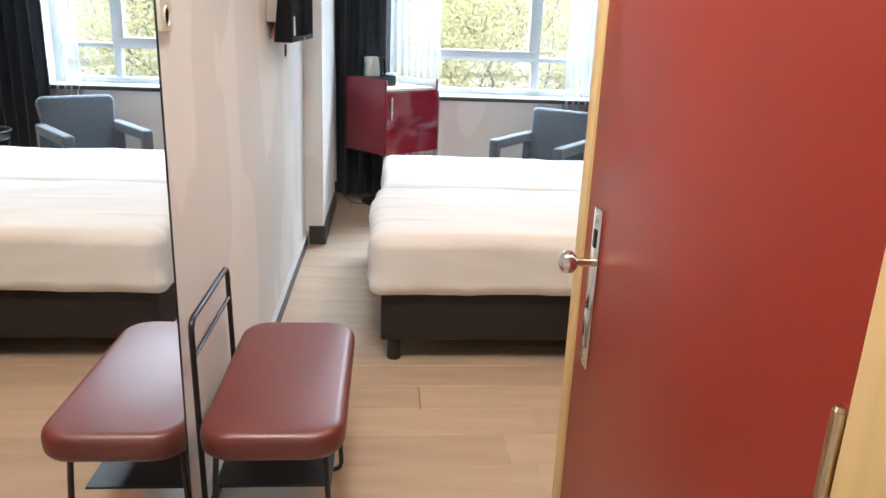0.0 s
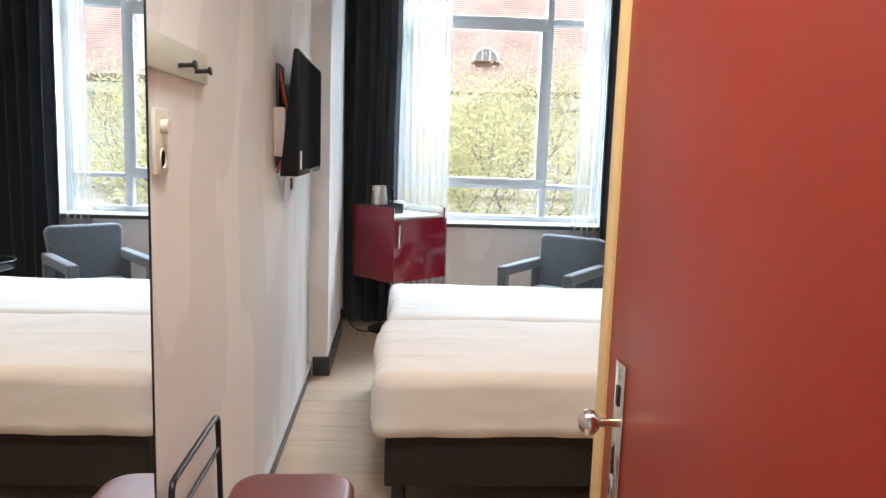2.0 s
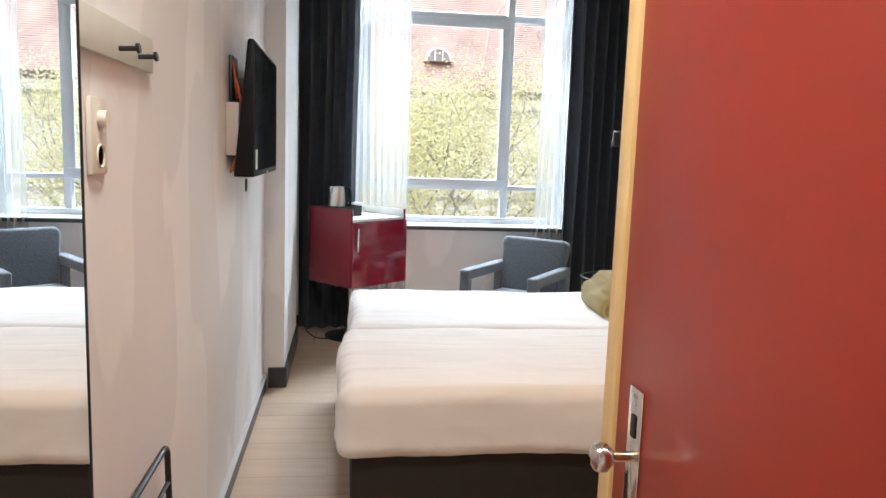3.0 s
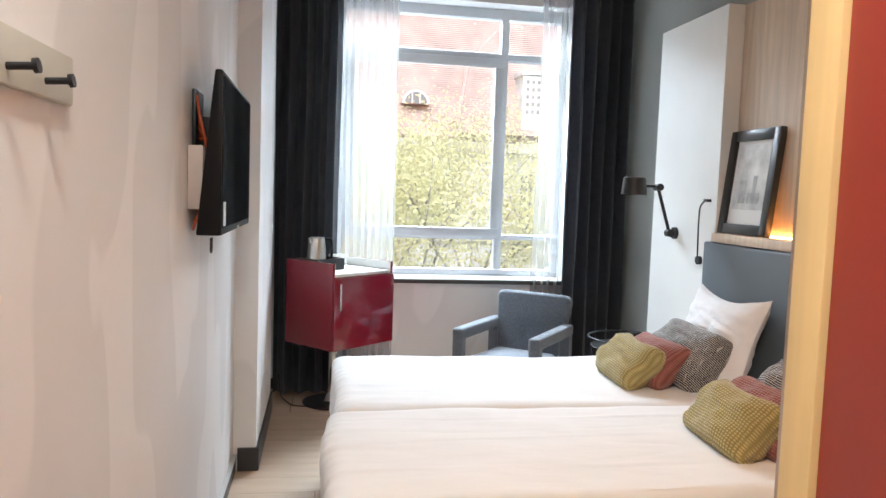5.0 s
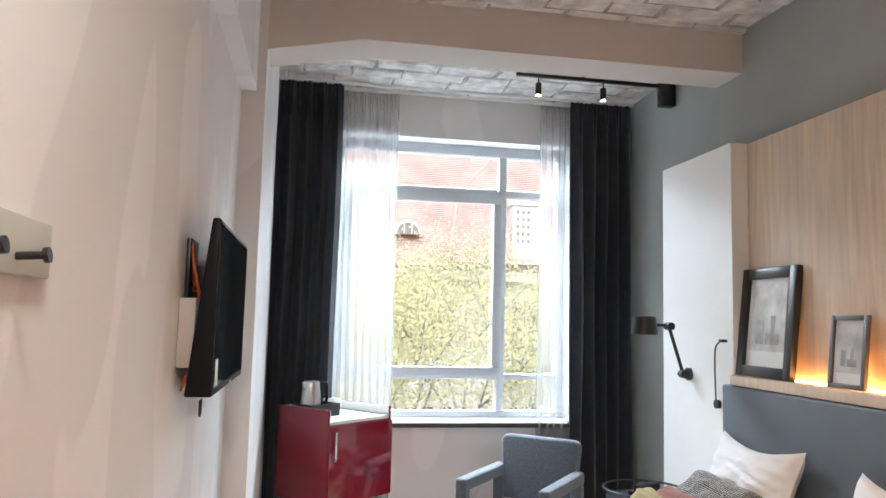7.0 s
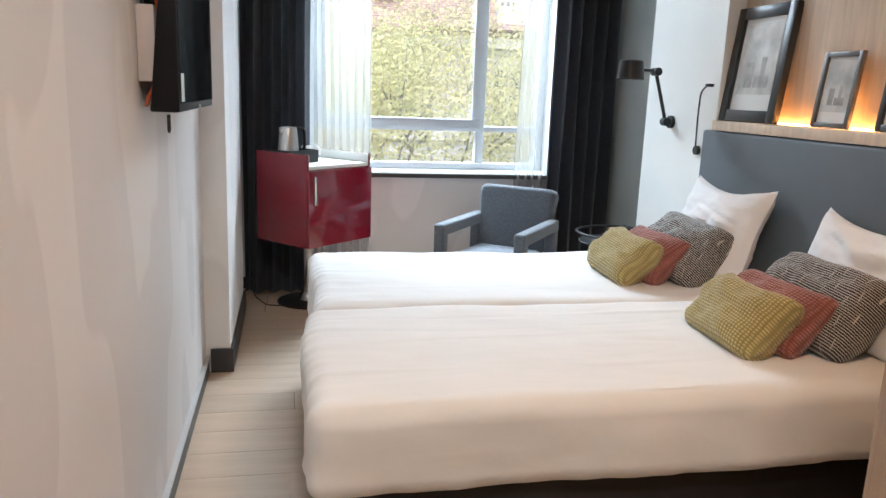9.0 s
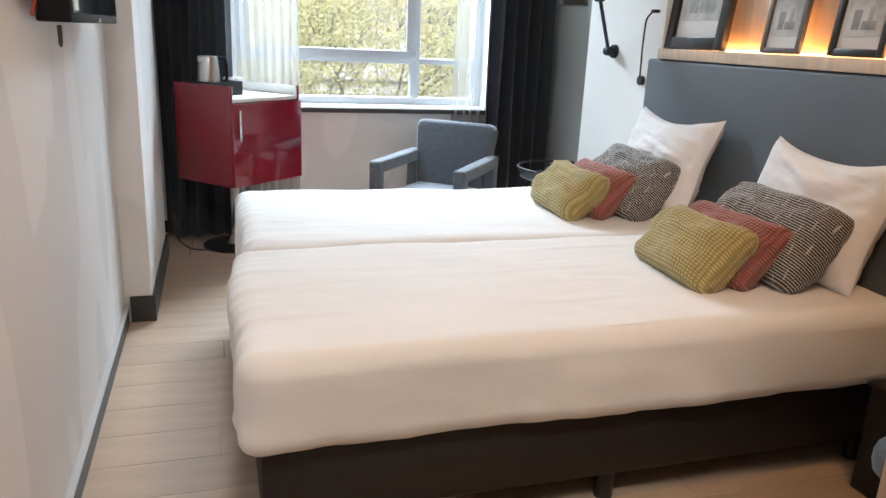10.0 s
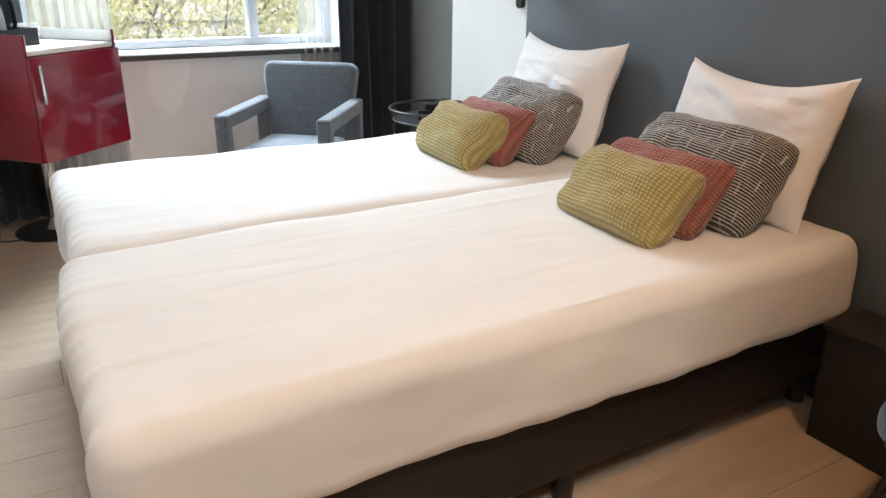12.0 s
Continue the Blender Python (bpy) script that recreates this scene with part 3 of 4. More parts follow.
solo("led_strip", box(2.134, 2.143, 1.80, 4.5, 1.336, 1.342), LED, "warm light strip along the back of the ledge", "light strip", smooth=False)


def picture(y, w, h, wide, deep, material, label):
    ob = thing("framed_picture", label, "picture", Matrix.Translation((2.085, y, 1.337)) @ Matrix.Rotation(radians(6), 4, "Y"), group="pictures on the ledge")
    a = w / 2
    for s in ((-a, -a + wide, 0, h), (a - wide, a, 0, h), (-a + wide, a - wide, 0, wide), (-a + wide, a - wide, h - wide, h)):
        part("frame_bar", box(-deep / 2, deep / 2, s[0], s[1], s[2], s[3], 0.003), material, ob)
    part("mount", box(0.002, 0.006, -a + wide, a - wide, wide, h - wide), PAPER, ob, smooth=False)
    part("print", box(-0.001, 0.0015, -a + wide * 1.5, a - wide * 1.5, wide + h * 0.14, h - wide * 1.5), SKETCH, ob, "grey pencil-like print", smooth=False)
    for y0, y1, z, t in ((-0.45, 0.05, 0.30, 0.10), (0.12, 0.40, 0.30, 0.22), (-0.28, -0.12, 0.40, 0.16)):
        part("print_mark", box(-0.002, -0.0012, a * y0, a * y1, h * z, h * (z + t)), SHADE, ob, smooth=False)
    return ob


picture(4.33, 0.44, 0.55, 0.055, 0.035, FRAMEB, "large black framed grey drawing leaning on the ledge")
picture(3.76, 0.215, 0.31, 0.022, 0.02, GREYF, "small grey framed print leaning on the ledge")
picture(3.385, 0.245, 0.31, 0.028, 0.02, FRAMEB, "black framed print leaning on the ledge")
picture(2.95, 0.25, 0.33, 0.028, 0.02, GREYF, "grey framed print leaning on the ledge")

# reading lamp and flexible light on the white panel
PX = 2.06
rl = thing("reading_lamp", "black jointed wall lamp with a short drum shade", "wall lamp")
part("wall_plate", cyl((PX - 0.001, 5.0, 1.307), (PX - 0.020, 5.0, 1.307), 0.036), BLACK, rl)
part("joint", cyl((PX - 0.045, 4.975, 1.307), (PX - 0.045, 5.02, 1.307), 0.024), BLACK, rl)
part("arm", cyl((PX - 0.045, 5.0, 1.31), (1.90, 4.94, 1.575), 0.010), BLACK, rl)
part("elbow", cyl((1.90, 4.91, 1.58), (1.90, 4.97, 1.58), 0.022), BLACK, rl)
part("neck", cyl((1.90, 4.94, 1.585), (1.80, 4.92, 1.585), 0.009), BLACK, rl)
part("shade", lathe([(0.0, 0.004), (0.070, 0.0), (0.074, 0.002), (0.064, 0.098), (0.056, 0.104), (0.0, 0.106)], 28, (1.735, 4.91, 1.53)), BLACK, rl)
fl = thing("flexible_light", "slim black flexible bedside light on a cable", "wall lamp")
part("stem", tube(bend([(PX - 0.02, 4.69, 1.19), (PX - 0.025, 4.69, 1.35), (PX - 0.04, 4.66, 1.48), (PX - 0.04, 4.60, 1.51)], 8), 0.0045), BLACK, fl)
part("head", box(PX - 0.05, PX - 0.02, 4.57, 4.61, 1.502, 1.518, 0.004), BLACK, fl)
part("switch", cyl((PX - 0.001, 4.69, 1.17), (PX - 0.022, 4.69, 1.17), 0.024), BLACK, fl)

# bedside tray table
tb = thing("tray_table", "black round wire tray table beside the far bed", "side table", Matrix.Translation((1.81, 5.07, 0)))
part("tabletop", lathe([(0.0, 0.585), (0.215, 0.585), (0.22, 0.59), (0.215, 0.595), (0.0, 0.595)], 32), BLACK, tb)
ring = [(0.235 * math.cos(a), 0.235 * math.sin(a), 0.645) for a in (2 * math.pi * k / 36 for k in range(37))]
part("rim", tube(ring, 0.007), BLACK, tb)
for k in range(4):
    a = radians(45 + 90 * k)
    part("leg", tube([(0.235 * math.cos(a), 0.235 * math.sin(a), 0.645), (0.2 * math.cos(a), 0.2 * math.sin(a), 0.0)], 0.006), BLACK, tb)
ph = thing("telephone", "black slim telephone on the tray table", "telephone", pose(1.80, 5.02, 0.596, 0, 0, 35))
part("base", box(-0.09, 0.09, -0.07, 0.07, 0, 0.055, 0.006), BLACKPL, ph)
part("handset", box(-0.10, 0.10, -0.03, 0.03, 0.0555, 0.092, 0.01), BLACKPL, ph)

# ---- minibar ----
C, U = Vector((0.003, 5.46)), Vector((0.743, 0.669))
mb = thing("minibar_cabinet", "gloss crimson minibar cabinet on a chrome pedestal", "cabinet", pose(C.x, C.y, 0, 0, 0, math.degrees(math.atan2(U.y, U.x))))
W, D = 0.554, 0.45
part("body", box(0.018, W - 0.018, 0.012, D - 0.018, 0.488, 0.943, 0.002), REDGLOSS, mb)
part("side_panel", box(0, 0.0175, 0, D, 0.473, 1.033, 0.002), REDGLOSS, mb)
part("side_panel", box(W - 0.0175, W, 0, D, 0.473, 1.023, 0.002), REDGLOSS, mb)
part("back_panel", box(0.018, W - 0.018, D - 0.0175, D, 0.488, 1.028, 0.002), REDGLOSS, mb)
part("liner", box(0.0178, 0.024, 0.003, D - 0.02, 0.968, 1.032), WHITE, mb, "white inner rim")
part("liner", box(W - 0.024, W - 0.0178, 0.003, D - 0.02, 0.968, 1.022), WHITE, mb, "white inner rim")
part("liner", box(0.025, W - 0.025, D - 0.024, D - 0.0178, 0.968, 1.026), WHITE, mb, "white inner rim")
part("worktop", box(0.0182, W - 0.0182, 0.001, D - 0.025, 0.944, 0.966, 0.002), WHITE, mb, "white laminate top")
dr = part("door", box(0.003, W - 0.003, -0.019, -0.001, 0.475, 0.938, 0.002), REDGLOSS, mb)
part("handle", box(0.030, 0.042, -0.045, -0.033, 0.738, 0.908, 0.003), CHROME, dr, "slim chrome bar handle")
for z in (0.753, 0.893):
    part("handle_post", box(0.032, 0.040, -0.034, -0.0192, z - 0.005, z + 0.005), CHROME, dr)
part("pole", cyl((0.36, 0.37, 0.03), (0.36, 0.37, 0.485), 0.032), CHROME, mb, "chrome pedestal pole")
part("pole_collar", lathe([(0.06, 0.018), (0.05, 0.05), (0.034, 0.075)], 24, (0.36, 0.37, 0)), CHROME, mb)
part("base_disc", lathe([(0.0, 0.0), (0.205, 0.0), (0.205, 0.008), (0.18, 0.014), (0.0, 0.02)], 40, (0.36, 0.37, 0)), BLACK, mb, "round black foot")
ct = Matrix.Translation((C.x, C.y, 0)) @ Matrix.Rotation(math.atan2(U.y, U.x), 4, "Z")
tr = thing("serving_tray", "black open box tray on the minibar", "tray", ct @ pose(0.15, 0.30, 0.967))
part("tray_base", box(-0.11, 0.13, -0.11, 0.09, 0, 0.012), BLACK, tr)
for a in ((-0.11, 0.13, -0.11, -0.10), (-0.11, 0.13, 0.08, 0.09), (-0.11, -0.10, -0.0995, 0.0795), (0.12, 0.13, -0.0995, 0.0795)):
    part("tray_side", box(a[0], a[1], a[2], a[3], 0.0125, 0.075), BLACK, tr)
ke = thing("electric_kettle", "brushed steel jug kettle on the tray", "kettle", ct @ pose(0.12, 0.29, 0.980))
part("body", lathe([(0.0, 0), (0.062, 0.0), (0.066, 0.02), (0.060, 0.12), (0.052, 0.19), (0.048, 0.20), (0.0, 0.205)], 28), STEEL, ke)
part("base", lathe([(0.07, -0.0005), (0.072, 0.006), (0.066, 0.012)], 28), BLACKPL, ke)
part("handle", tube(bend([(0.05, -0.01, 0.19), (0.105, -0.03, 0.195), (0.11, -0.03, 0.06), (0.06, -0.01, 0.03)]), 0.009), BLACKPL, ke)
part("spout", box(-0.07, -0.045, -0.012, 0.012, 0.165, 0.2, 0.006), STEEL, ke)
for x, y in ((0.34, 0.36), (0.40, 0.36)):
    cu = thing("mug", "white china mug beside the tray", "mug", ct @ pose(x, y, 0.967), group="mugs on the minibar")
    part("cup", lathe([(0.0, 0.0), (0.030, 0.0), (0.036, 0.03), (0.037, 0.085), (0.034, 0.086), (0.032, 0.02), (0.0, 0.012)], 22), CERAMIC, cu)
    part("handle", tube(bend([(0.035, 0, 0.07), (0.062, 0, 0.068), (0.06, 0, 0.03), (0.036, 0, 0.025)]), 0.005), CERAMIC, cu)
solo("power_cable", tube(bend([(-0.05, 6.0, 0.008), (-0.15, 5.85, 0.008), (-0.25, 5.87, 0.008), (-0.33, 5.95, 0.05), (-0.35, 6.0, 0.2)], 8), 0.004), BLACK, "thin black power cable on the floor", "cable")

# ---- armchair ----
ch = thing("armchair", "blue-grey upholstered armchair with open arms", "armchair", pose(1.314, 5.786, 0, 0, 0, -40.3))


def pad(x0, x1, y0, y1, z0, z1, r=0.03):
    return box(x0, x1, y0, y1, z0, z1, r, 4)


bm = pad(-0.243, 0.243, -0.35, 0.16, 0.27, 0.385, 0.04)
for v in bm.verts:
    if v.co.z > 0.35:
        v.co.z += 0.018 * (1 - (v.co.x / 0.26) ** 2)
part("seat", bm, CHAIRF, ch)
# backrest: leaning, wider at the top, with softly rounded corners
bm = slab(rounded(-0.284, 0.284, 0.0, 0.50, 0.055, 6), -0.055, 0.055, 0.028, 4)
bm.transform(Matrix.Translation((0, 0.185, 0.305)) @ Matrix.Rotation(radians(80), 4, "X"))
for v in bm.verts:
    k = max(0.0, min(1.0, (v.co.z - 0.50) / 0.14))
    v.co.x *= 0.85 + 0.15 * k
part("backrest", bm, CHAIRF, ch)
for s in (-1, 1):
    xa, xb = (0.246, 0.322) if s > 0 else (-0.322, -0.246)
    bm = pad(xa, xb, -0.382, 0.235, 0.505, 0.585, 0.016)
    for v in bm.verts:
        v.co.z += 0.03 * (v.co.y + 0.382)
    ar = part("arm", bm, CHAIRF, ch)
    part("arm_front", pad(xa + 0.001, xb - 0.001, -0.380, -0.305, 0.0, 0.52, 0.014), CHAIRF, ar)
    part("arm_back", pad(xa + 0.001, xb - 0.001, 0.155, 0.230, 0.0, 0.53, 0.014), CHAIRF, ar)
part("frame_rail", box(-0.2455, 0.2455, -0.36, -0.33, 0.22, 0.31, 0.01), CHAIRF, ch)
part("frame_rail", box(-0.2455, 0.2455, 0.165, 0.20, 0.22, 0.31, 0.01), CHAIRF, ch)

# ---- desk corner ----
dc = thing("desk_chair", "blue-grey velvet shell chair on thin dark legs", "chair", pose(1.65, 2.26, 0, 0, 0, 8))
bm = bmesh.new()
rows = []
for i in range(15):
    a = radians(125 + 130 * i / 14)
    col = []
    for j in range(9):
        v = j / 8
        top = 0.845 - 0.05 * (abs(i - 7) / 7) ** 2
        r = 0.27 + 0.03 * v
        col.append(bm.verts.new((r * math.cos(a), 0.30 / 0.27 * 0.85 * r * math.sin(a), 0.34 + (top - 0.34) * v)))
    rows.append(col)
for c0, c1 in zip(rows, rows[1:]):
    for j in range(8):
        bm.faces.new((c0[j], c1[j], c1[j + 1], c0[j + 1]))
bmesh.ops.solidify(bm, geom=bm.faces[:], thickness=0.045)
bk = part("backrest", bm, CHAIRF, dc)
part("seat", slab(rounded(-0.24, 0.24, -0.235, 0.235, 0.1, 6), 0.37, 0.455, 0.03, 3), CHAIRF, dc)
for x in (-0.2, 0.2):
    for y in (-0.2, 0.2):
        part("leg", cyl((x * 0.8, y * 0.8, 0.369), (x * 1.2, y * 1.2, 0.0), 0.011, 0.008), BLACK, dc)
dk = thing("desk", "oak-topped desk on dark legs against the wall", "desk")
part("desktop", box(1.84, 2.035, 1.76, 2.48, 0.72, 0.75, 0.003), OAKDARK, dk)
for x in (1.87, 2.01):
    for y in (1.79, 2.44):
        part("leg", box(x - 0.018, x + 0.018, y - 0.018, y + 0.018, 0, 0.719), BLACK, dk)
ns = thing("bedside_box", "low black-brown bedside box under the headboard", "bedside table")
part("body", box(1.85, 2.035, 2.52, 2.84, 0.0, 0.355, 0.004), BOX, ns)
part("top", box(1.84, 2.036, 2.51, 2.85, 0.356, 0.372, 0.003), BOX, ns)

# ---- curtains ----


def drape(name, x0, x1, y, z0, z1, folds, depth, material, label, thick=0.0, seed=0.0):
    b = bmesh.new()
    n, k = folds * 20, 40
    cols = []
    for i in range(n + 1):
        u = i / n
        col = []
        for j in range(k + 1):
            v = j / k
            ph = 2 * math.pi * folds * u + 0.9 * noise.noise(Vector((u * folds * 0.7 + seed, v * 0.8, seed)))
            am = depth * (0.25 + 0.75 * min(1, (1 - v) * 7)) * (1 + 0.5 * noise.noise(Vector((u * folds * 0.5, seed, v))))
            ruffle = 0.3 * depth * max(0.0, (v - 0.9) / 0.1) * math.sin(5 * ph + seed)
            x = x0 + (x1 - x0) * u + 0.18 * depth * math.sin(2 * ph) + 0.02 * noise.noise(Vector((u * 3, v * 2, seed)))
            col.append(b.verts.new((x, y + am * math.sin(ph) + ruffle, z0 + (z1 - z0) * v)))
        cols.append(col)
    for c0, c1 in zip(cols, cols[1:]):
        for j in range(k):
            b.faces.new((c0[j], c1[j], c1[j + 1], c0[j + 1]))
    if thick:
        bmesh.ops.solidify(b, geom=b.faces[:], thickness=thick)
    return solo(name, b, material, label, "curtain", group="window curtains")


drape("blackout_curtain", -0.40, 0.04, 6.17, 0.02, 3.245, 4, 0.062, CURTAIN, "charcoal blackout curtain hanging in deep folds", 0.004, 1.0)
drape("blackout_curtain", 1.74, 2.22, 6.17, 0.02, 3.245, 5, 0.062, CURTAIN, "charcoal blackout curtain hanging in deep folds", 0.004, 4.0)
drape("sheer_curtain", -0.02, 0.46, 6.28, 0.03, 3.235, 9, 0.025, VOILE, "white translucent sheer curtain", 0.0, 2.0)
drape("sheer_curtain", 1.54, 1.84, 6.28, 0.03, 3.235, 6, 0.025, VOILE, "white translucent sheer curtain", 0.0, 6.0)
for y in (6.17, 6.28):
    structure("curtain_track", box(-0.50, RX - 0.01, y - 0.012, y + 0.012, 3.246, 3.264), WHITE, "white curtain track under the ceiling", "curtain track")

# ---- ceiling lamps ----
tk = thing("track_light", "black ceiling track with two small spots", "track light")
part("track", box(1.14, 2.14, 5.52, 5.545, 3.19, 3.21), BLACK, tk)
part("driver_box", box(2.141, 2.245, 5.50, 5.565, 3.06, 3.245, 0.003), BLACK, tk)
for x in (1.29, 1.74):
    part("stem", cyl((x, 5.5325, 3.189), (x, 5.5325, 3.15), 0.005), BLACK, tk)
    s = part("spot", cyl((x, 5.5325, 3.15), (x, 5.5325, 3.07), 0.02), BLACK, tk)
    part("lens", cyl((x, 5.5325, 3.0695), (x, 5.5325, 3.065), 0.016), SPOTE, s)
part("ceiling_bracket", cyl((1.6, 5.5325, 3.211), (1.6, 5.5325, 3.262), 0.01), BLACK, tk)
cl = thing("ceiling_spotlight", "small round ceiling spotlight, lit", "ceiling lamp")
part("housing", cyl((0.85, 3.35, 3.26), (0.85, 3.35, 3.2), 0.045), WHITE, cl)
part("lens", cyl((0.85, 3.35, 3.199), (0.85, 3.35, 3.195), 0.035), SPOTE, cl)
structure("conduit", tube([(1.0, 3.9, 3.235), (RX, 4.02, 3.235)], 0.012), WHITE, "painted conduit along the brick ceiling", "pipe", True)

# ---- ceiling of whitewashed bricks ----


def brick_ceiling():
    rng = random.Random(4)
    verts, faces, mats = [], [], []
    z1, base = CEIL + 0.03, CEIL - 0.035

    def block(x0, x1, y0, y1, z0):
        j = [rng.uniform(-0.012, 0.012) for _ in range(8)]
        i = len(verts)
        ring = [(x0 + j[0], y0 + j[1]), (x1 + j[2], y0 + j[3]), (x1 + j[4], y1 + j[5]), (x0 + j[6], y1 + j[7])]
        verts.extend((x, y, z1) for x, y in ring)
        verts.extend((x, y, z0 + 0.012) for x, y in ring)
        cx, cy = (x0 + x1) / 2, (y0 + y1) / 2
        verts.extend((cx + (x - cx) * 0.94, cy + (y - cy) * 0.88, z0) for x, y in ring)
        for a in (0, 4):
            faces.extend((i + a + k, i + a + (k + 1) % 4, i + a + 4 + (k + 1) % 4, i + a + 4 + k) for k in range(4))
        faces.append((i + 8, i + 9, i + 10, i + 11))
        mats.extend([0] * 9)

    y = BACKY
    while y < 6.4:
        h = rng.uniform(0.15, 0.19)
        x = LX - 0.1 - rng.uniform(0, 0.35)
        while x < RX + 0.1:
            w = rng.uniform(0.30, 0.46)
            block(x + 0.006, x + w - 0.006, y + 0.005, y + h - 0.005, base + rng.uniform(-0.01, 0.012))
            x += w
        y += h
    i = len(verts)
    X0, X1, Y0, Y1 = LX - 0.15, RX + 0.15, BACKY - 0.15, 6.72
    verts.extend([(X0, Y0, base + 0.012), (X1, Y0, base + 0.012), (X1, Y1, base + 0.012), (X0, Y1, base + 0.012), (X0, Y0, CEIL + 0.3), (X1, Y0, CEIL + 0.3), (X1, Y1, CEIL + 0.3), (X0, Y1, CEIL + 0.3)])
    for q in ((0, 1, 2, 3), (4, 5, 6, 7), (0, 1, 5, 4), (1, 2, 6, 5), (2, 3, 7, 6), (3, 0, 4, 7)):
        faces.append(tuple(i + k for k in q))
        mats.append(1)
    me = bpy.data.meshes.new("ceiling")
    me.from_pydata(verts, [], faces)
    me.materials.append(BRICKP)
    me.materials.append(MORTAR)
    me.polygons.foreach_set("material_index", mats)
    tagged(new("ceiling", me), "whitewashed rough brick ceiling", "ceiling", kind="structure")


brick_ceiling()

# ---- outside ----
ROOF = mat("red_clay_tiles", (0.50, 0.37, 0.32), 0.85, 0.16, 1.3)
HOLE = mat("shaded_stone", (0.30, 0.27, 0.25), 0.9, 0.2)
STONE = mat("pale_limestone", (0.64, 0.61, 0.56), 0.85, 0.15, 1.0, 0.3, 8)
DARKGL = mat("dark_house_glass", (0.20, 0.20, 0.20), 0.1, 0.1)
BARK = mat("grey_bark", (0.42, 0.38, 0.31), 0.9, 0.3, 4.0, 0.5, 20)
LEAF = mat("young_leaves", (0.72, 0.69, 0.41), 0.7, 0.22, 2.5)
nt = LEAF.node_tree
tl, mx = nt.nodes.new("ShaderNodeBsdfTranslucent"), nt.nodes.new("ShaderNodeMixShader")
tl.inputs[0].default_value = (0.78, 0.72, 0.34, 1)
mx.inputs[0].default_value = 0.4
nt.links.new(nt.nodes["Principled BSDF"].outputs[0], mx.inputs[1])
nt.links.new(tl.outputs[0], mx.inputs[2])
nt.links.new(mx.outputs[0], nt.nodes["Material Output"].inputs[0])
ASPHALT = mat("asphalt", (0.05, 0.05, 0.05), 0.9, 0.2, 2.0)
GZ = -9.0
bm = bmesh.new()
bmesh.ops.create_grid(bm, x_segments=2, y_segments=2, size=600, matrix=Matrix.Translation((0, 0, GZ)))
structure("ground", bm, ASPHALT, "grey street far below the window", "ground")
house = thing("house", "limestone house with a steep red tiled roof", "building", pose(3, 30, GZ))
part("wall", box(-22, 22, 0, 12, 0, 12.6), STONE, house, smooth=False)
part("cornice", box(-22.3, 22.3, -0.5, 0, 12.2, 12.7), STONE, house, smooth=False)
part("cornice", box(-22.2, 22.2, -0.25, -0.001, 8.6, 8.9), STONE, house, smooth=False)
bm = bmesh.new()
vs = [bm.verts.new(p) for p in ((-22.5, -0.7, 12.7), (22.5, -0.7, 12.7), (22.5, 12.7, 12.7), (-22.5, 12.7, 12.7), (-22.5, 6, 24.5), (22.5, 6, 24.5))]
for q in ((0, 1, 5, 4), (2, 3, 4, 5), (0, 3, 4), (1, 2, 5), (0, 1, 2, 3)):
    bm.faces.new([vs[k] for k in q])
rf = part("roof", bm, ROOF, house, "steep red clay tile roof", smooth=False)
RUN, RISE, COURSES = 6.7, 11.8, 130
OUT = Vector((0, -RISE, RUN)).normalized()


def roof_point(x, v, proud):
    return Vector((x, -0.7 + RUN * v, 12.7 + RISE * v)) + OUT * proud


def hip_x(v):
    """Where the proud wing of the roof begins, at the height v."""
    line = ((0.0, 2.0), (0.24, 2.67), (0.30, 3.15), (0.425, 4.56), (1.0, 11.5))
    for (v0, x0), (v1, x1) in zip(line, line[1:]):
        if v <= v1:
            return x0 + (x1 - x0) * (v - v0) / (v1 - v0)
    return line[-1][1]


def courses(start, proud):
    """Lapped tile courses: each a thin wedge, thick at its lower edge."""
    verts, faces = [], []
    for k in range(COURSES):
        v0, v1 = k / COURSES, (k + 1.15) / COURSES
        i = len(verts)
        xa, xb = start(v0), 22.5
        verts.extend(tuple(roof_point(x, v, p)) for x, v, p in ((xa, v0, proud + 0.035), (xb, v0, proud + 0.035), (xb, v1, proud + 0.004), (xa, v1, proud + 0.004), (xa, v0, proud - 0.3), (xb, v0, proud - 0.3)))
        faces.extend(((i, i + 1, i + 2, i + 3), (i + 4, i + 5, i + 1, i), (i + 4, i, i + 3)))
    me = bpy.data.meshes.new("tile_courses")
    me.from_pydata(verts, [], faces)
    me.materials.append(ROOF)
    ob = new("tile_courses", me)
    ob.parent = house
    return tagged(ob, kind="stuff")


courses(lambda v: -22.5, 0.0)
courses(hip_x, 0.32)
for v0, v1 in ((0.0, 0.24), (0.24, 0.30), (0.30, 0.425), (0.425, 1.0)):
    part("hip_ridge", tube([roof_point(hip_x(v0), v0, 0.30), roof_point(hip_x(v1), v1, 0.30)], 0.09), ROOF, house)
def half_round(r, y0, y1):
    """A half disc standing on its flat side, facing the street."""
    b = slab([(r * math.cos(k * math.pi / 20), r * math.sin(k * math.pi / 20)) for k in range(21)], -y1, -y0)
    b.transform(Matrix.Translation((0.45, 0, 13.95)) @ Matrix.Rotation(radians(90), 4, "X"))
    return b


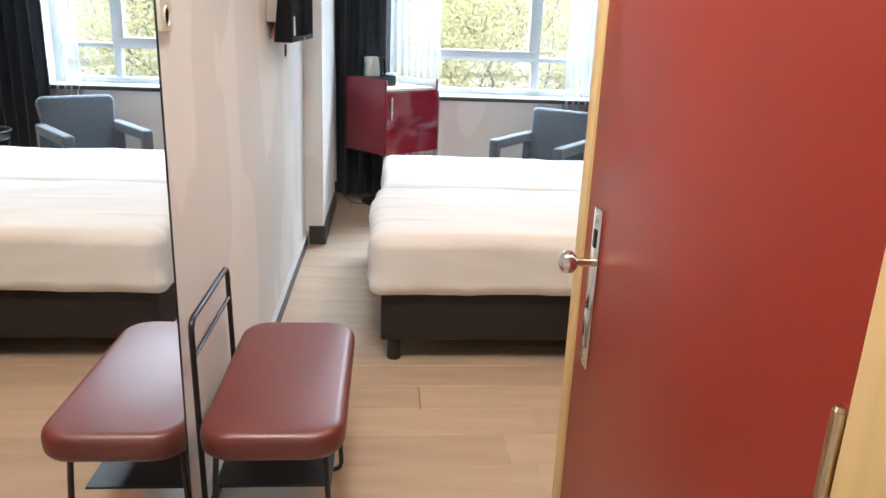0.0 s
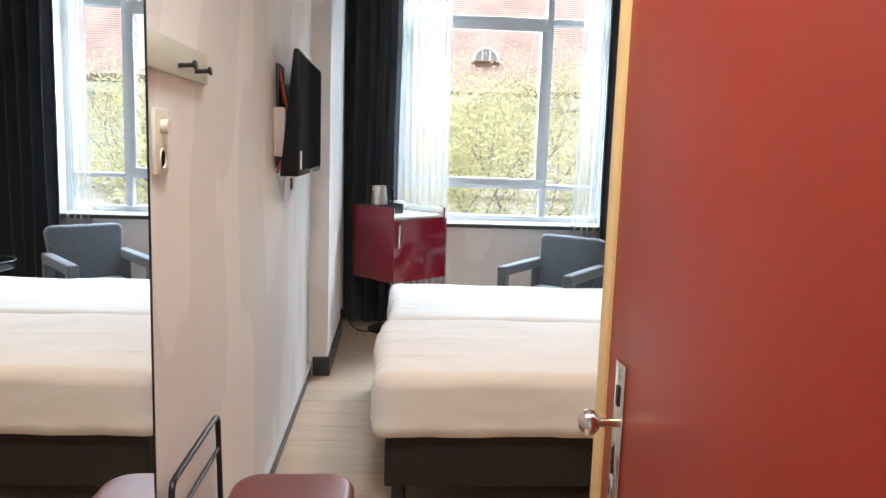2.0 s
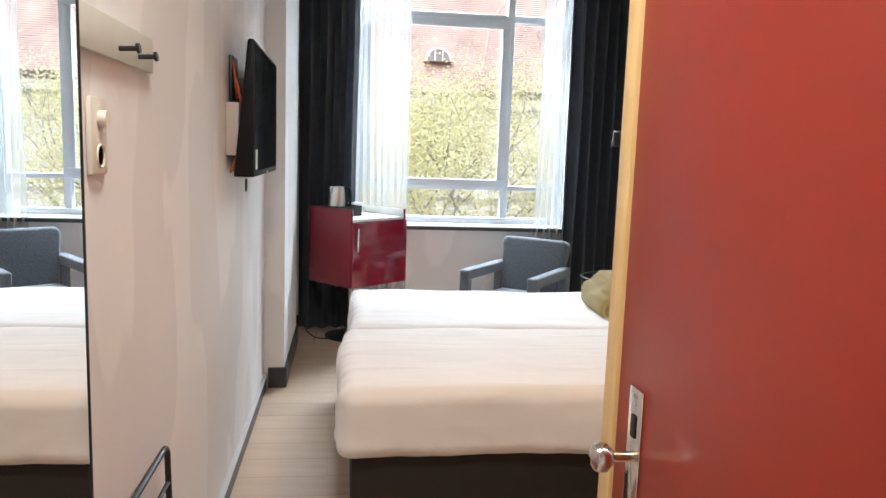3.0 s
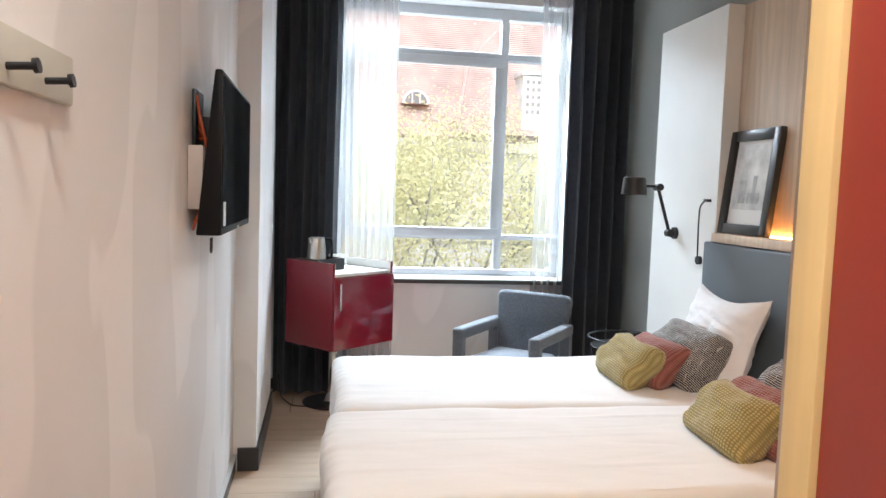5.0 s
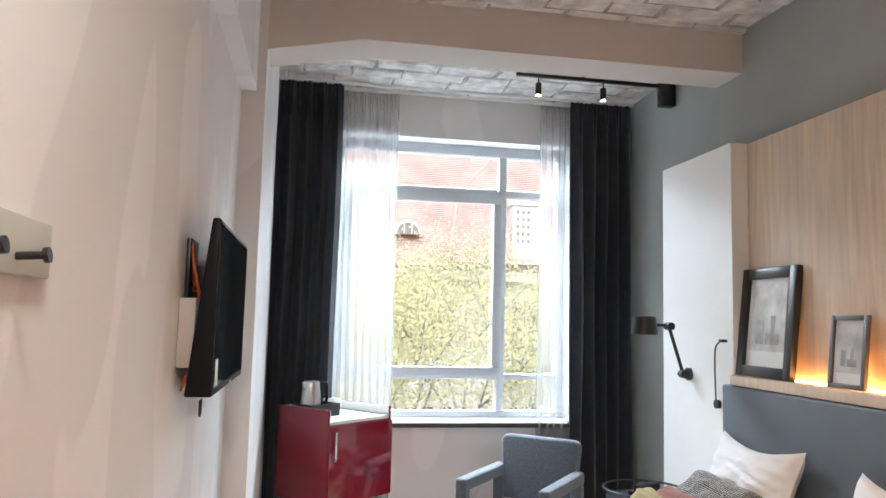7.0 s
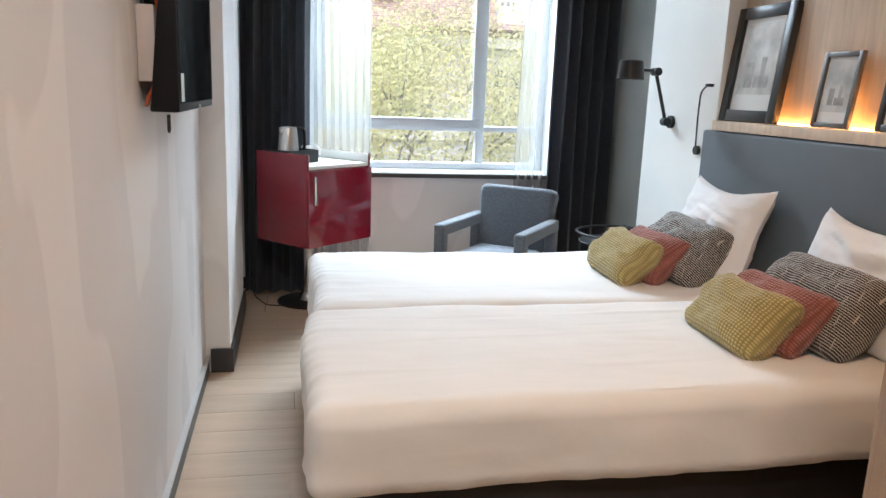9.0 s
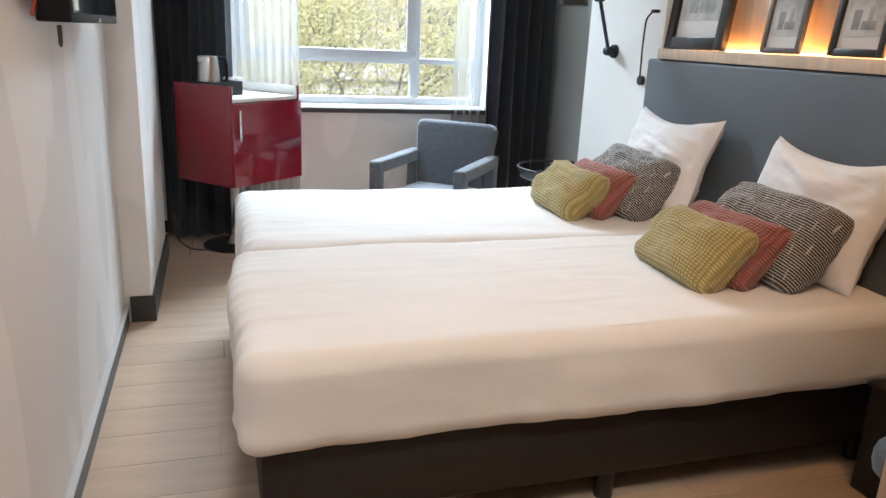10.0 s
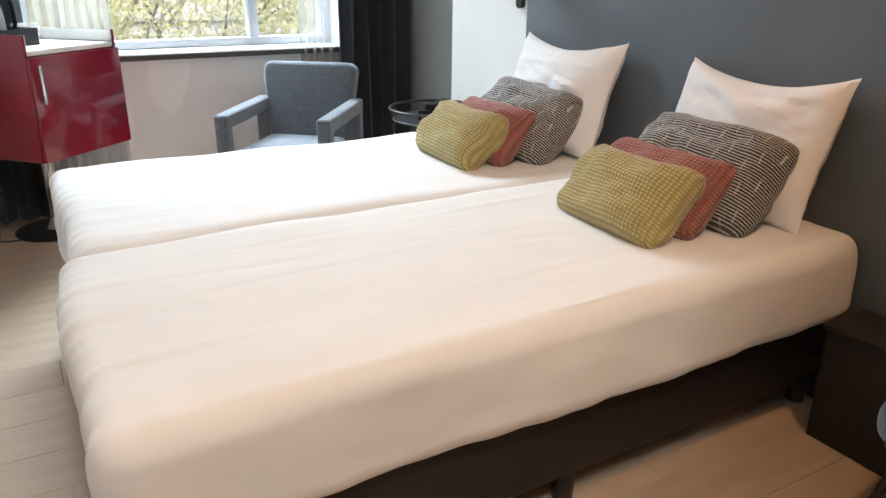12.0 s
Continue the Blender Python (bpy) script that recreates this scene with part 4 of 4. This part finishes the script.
dm = part("dormer", half_round(0.56, -0.5, 2.0), ROOF, house, "round-topped dormer")
part("dormer_arch", half_round(0.54, -0.53, -0.501), STONE, dm)
part("dormer_glass", half_round(0.44, -0.56, -0.531), DARKGL, dm)
for x in (0.3, 0.6):
    part("dormer_bar", box(x - 0.025, x + 0.025, -0.59, -0.561, 13.95, 14.33), STONE, dm)
chm = part("chimney", box(4.62, 5.85, -0.85, 1.6, 12.9, 15.25), STONE, house, "pale stone chimney with rows of openings")
part("chimney_cap", box(4.55, 5.92, -0.92, 1.7, 15.2505, 15.4), STONE, chm)
for j in range(5):
    for x in (4.83, 5.05, 5.27):
        part("chimney_hole", box(x - 0.055, x + 0.055, -0.87, -0.8505, 13.75 + 0.29 * j, 13.89 + 0.29 * j), HOLE, chm)
for zf in (1.2, 5.0, 9.2):
    for k in range(12):
        x = -20.5 + 3.6 * k
        w = part("window", box(x, x + 1.5, -0.06, -0.001, zf, zf + 2.4), STONE, house)
        part("window_pane", box(x + 0.18, x + 0.70, -0.075, -0.061, zf + 0.15, zf + 2.2), DARKGL, w)
        part("window_pane", box(x + 0.80, x + 1.32, -0.075, -0.061, zf + 0.15, zf + 2.2), DARKGL, w)


def tree(x, y, h, seed, count):
    rng = random.Random(seed)
    ob = thing("street_tree", "tall street tree in pale yellow-green spring leaf", "tree", pose(x, y, GZ), group="street trees")
    bm = bmesh.new()
    tips = []

    def limb(p, d, l, r, depth):
        q = p + d * l
        mid = p.lerp(q, 0.5) + Vector((rng.uniform(-1, 1), rng.uniform(-1, 1), 0)) * 0.06 * l
        for a, b2, ra, rb in ((p, mid, r, r * 0.85), (mid, q, r * 0.85, r * 0.65)):
            cyl(a, b2, ra, rb, 6, bm)
        if depth >= 1:
            tips.extend((mid, q, p.lerp(q, 0.75)))
        if depth < 4:
            for _ in range(3):
                nd = (d + Vector((rng.uniform(-1, 1), rng.uniform(-1, 1), rng.uniform(-0.15, 0.6))) * 0.75).normalized()
                limb(q, nd, l * rng.uniform(0.6, 0.78), r * 0.6, depth + 1)

    limb(Vector((0, 0, 0)), Vector((0, 0, 1)), h * 0.34, 0.10, 0)
    part("trunk", bm, BARK, ob)
    verts, faces = [], []
    for _ in range(count):
        c = rng.choice(tips) + Vector((rng.gauss(0, 0.40), rng.gauss(0, 0.40), rng.gauss(0, 0.38)))
        s = rng.uniform(0.026, 0.050)
        a = Vector((rng.gauss(0, 1), rng.gauss(0, 1), rng.gauss(0, 1))).normalized()
        b2 = a.orthogonal().normalized()
        i = len(verts)
        verts.extend((c - a * s, c + b2 * s * 0.6, c + a * s, c - b2 * s * 0.6))
        faces.append((i, i + 1, i + 2, i + 3))
    me = bpy.data.meshes.new("crown")
    me.from_pydata([tuple(v) for v in verts], [], faces)
    me.materials.append(LEAF)
    cr = new("crown", me)
    cr.parent = ob
    tagged(cr, kind="stuff")


tree(0.7, 17.5, 14.3, 3, 27000)
tree(4.2, 18.5, 14.0, 8, 25000)
tree(-3.0, 18.0, 14.0, 11, 18000)

# ---- floor planks ----
rng = random.Random(9)
plank_meshes = {}
y, k = BACKY, 0
parent_floor = bpy.data.objects["floor"]
while y < 6.35:
    w = 0.19
    x = LX - 0.02 - rng.uniform(0, 1.1)
    while x < RX:
        x0, x1 = max(x, LX - 0.02), min(x + 1.25, RX + 0.01 if y + w > 1.6 else EX + 0.05)
        if x1 - x0 > 0.05 and not (x0 > 0.7 and y + w < 1.5):
            key = round(x1 - x0, 2)
            if key not in plank_meshes:
                plank_meshes[key] = finish("plank", box(0.0006, key - 0.0006, 0.0006, w - 0.0006, -0.010, 0.0, 0.0012, 1), OAKFLOOR, False)
            ob = new("plank", plank_meshes[key])
            ob.parent = parent_floor
            ob.location = (x0, y, 0.0)
        x += 1.25
    y += w
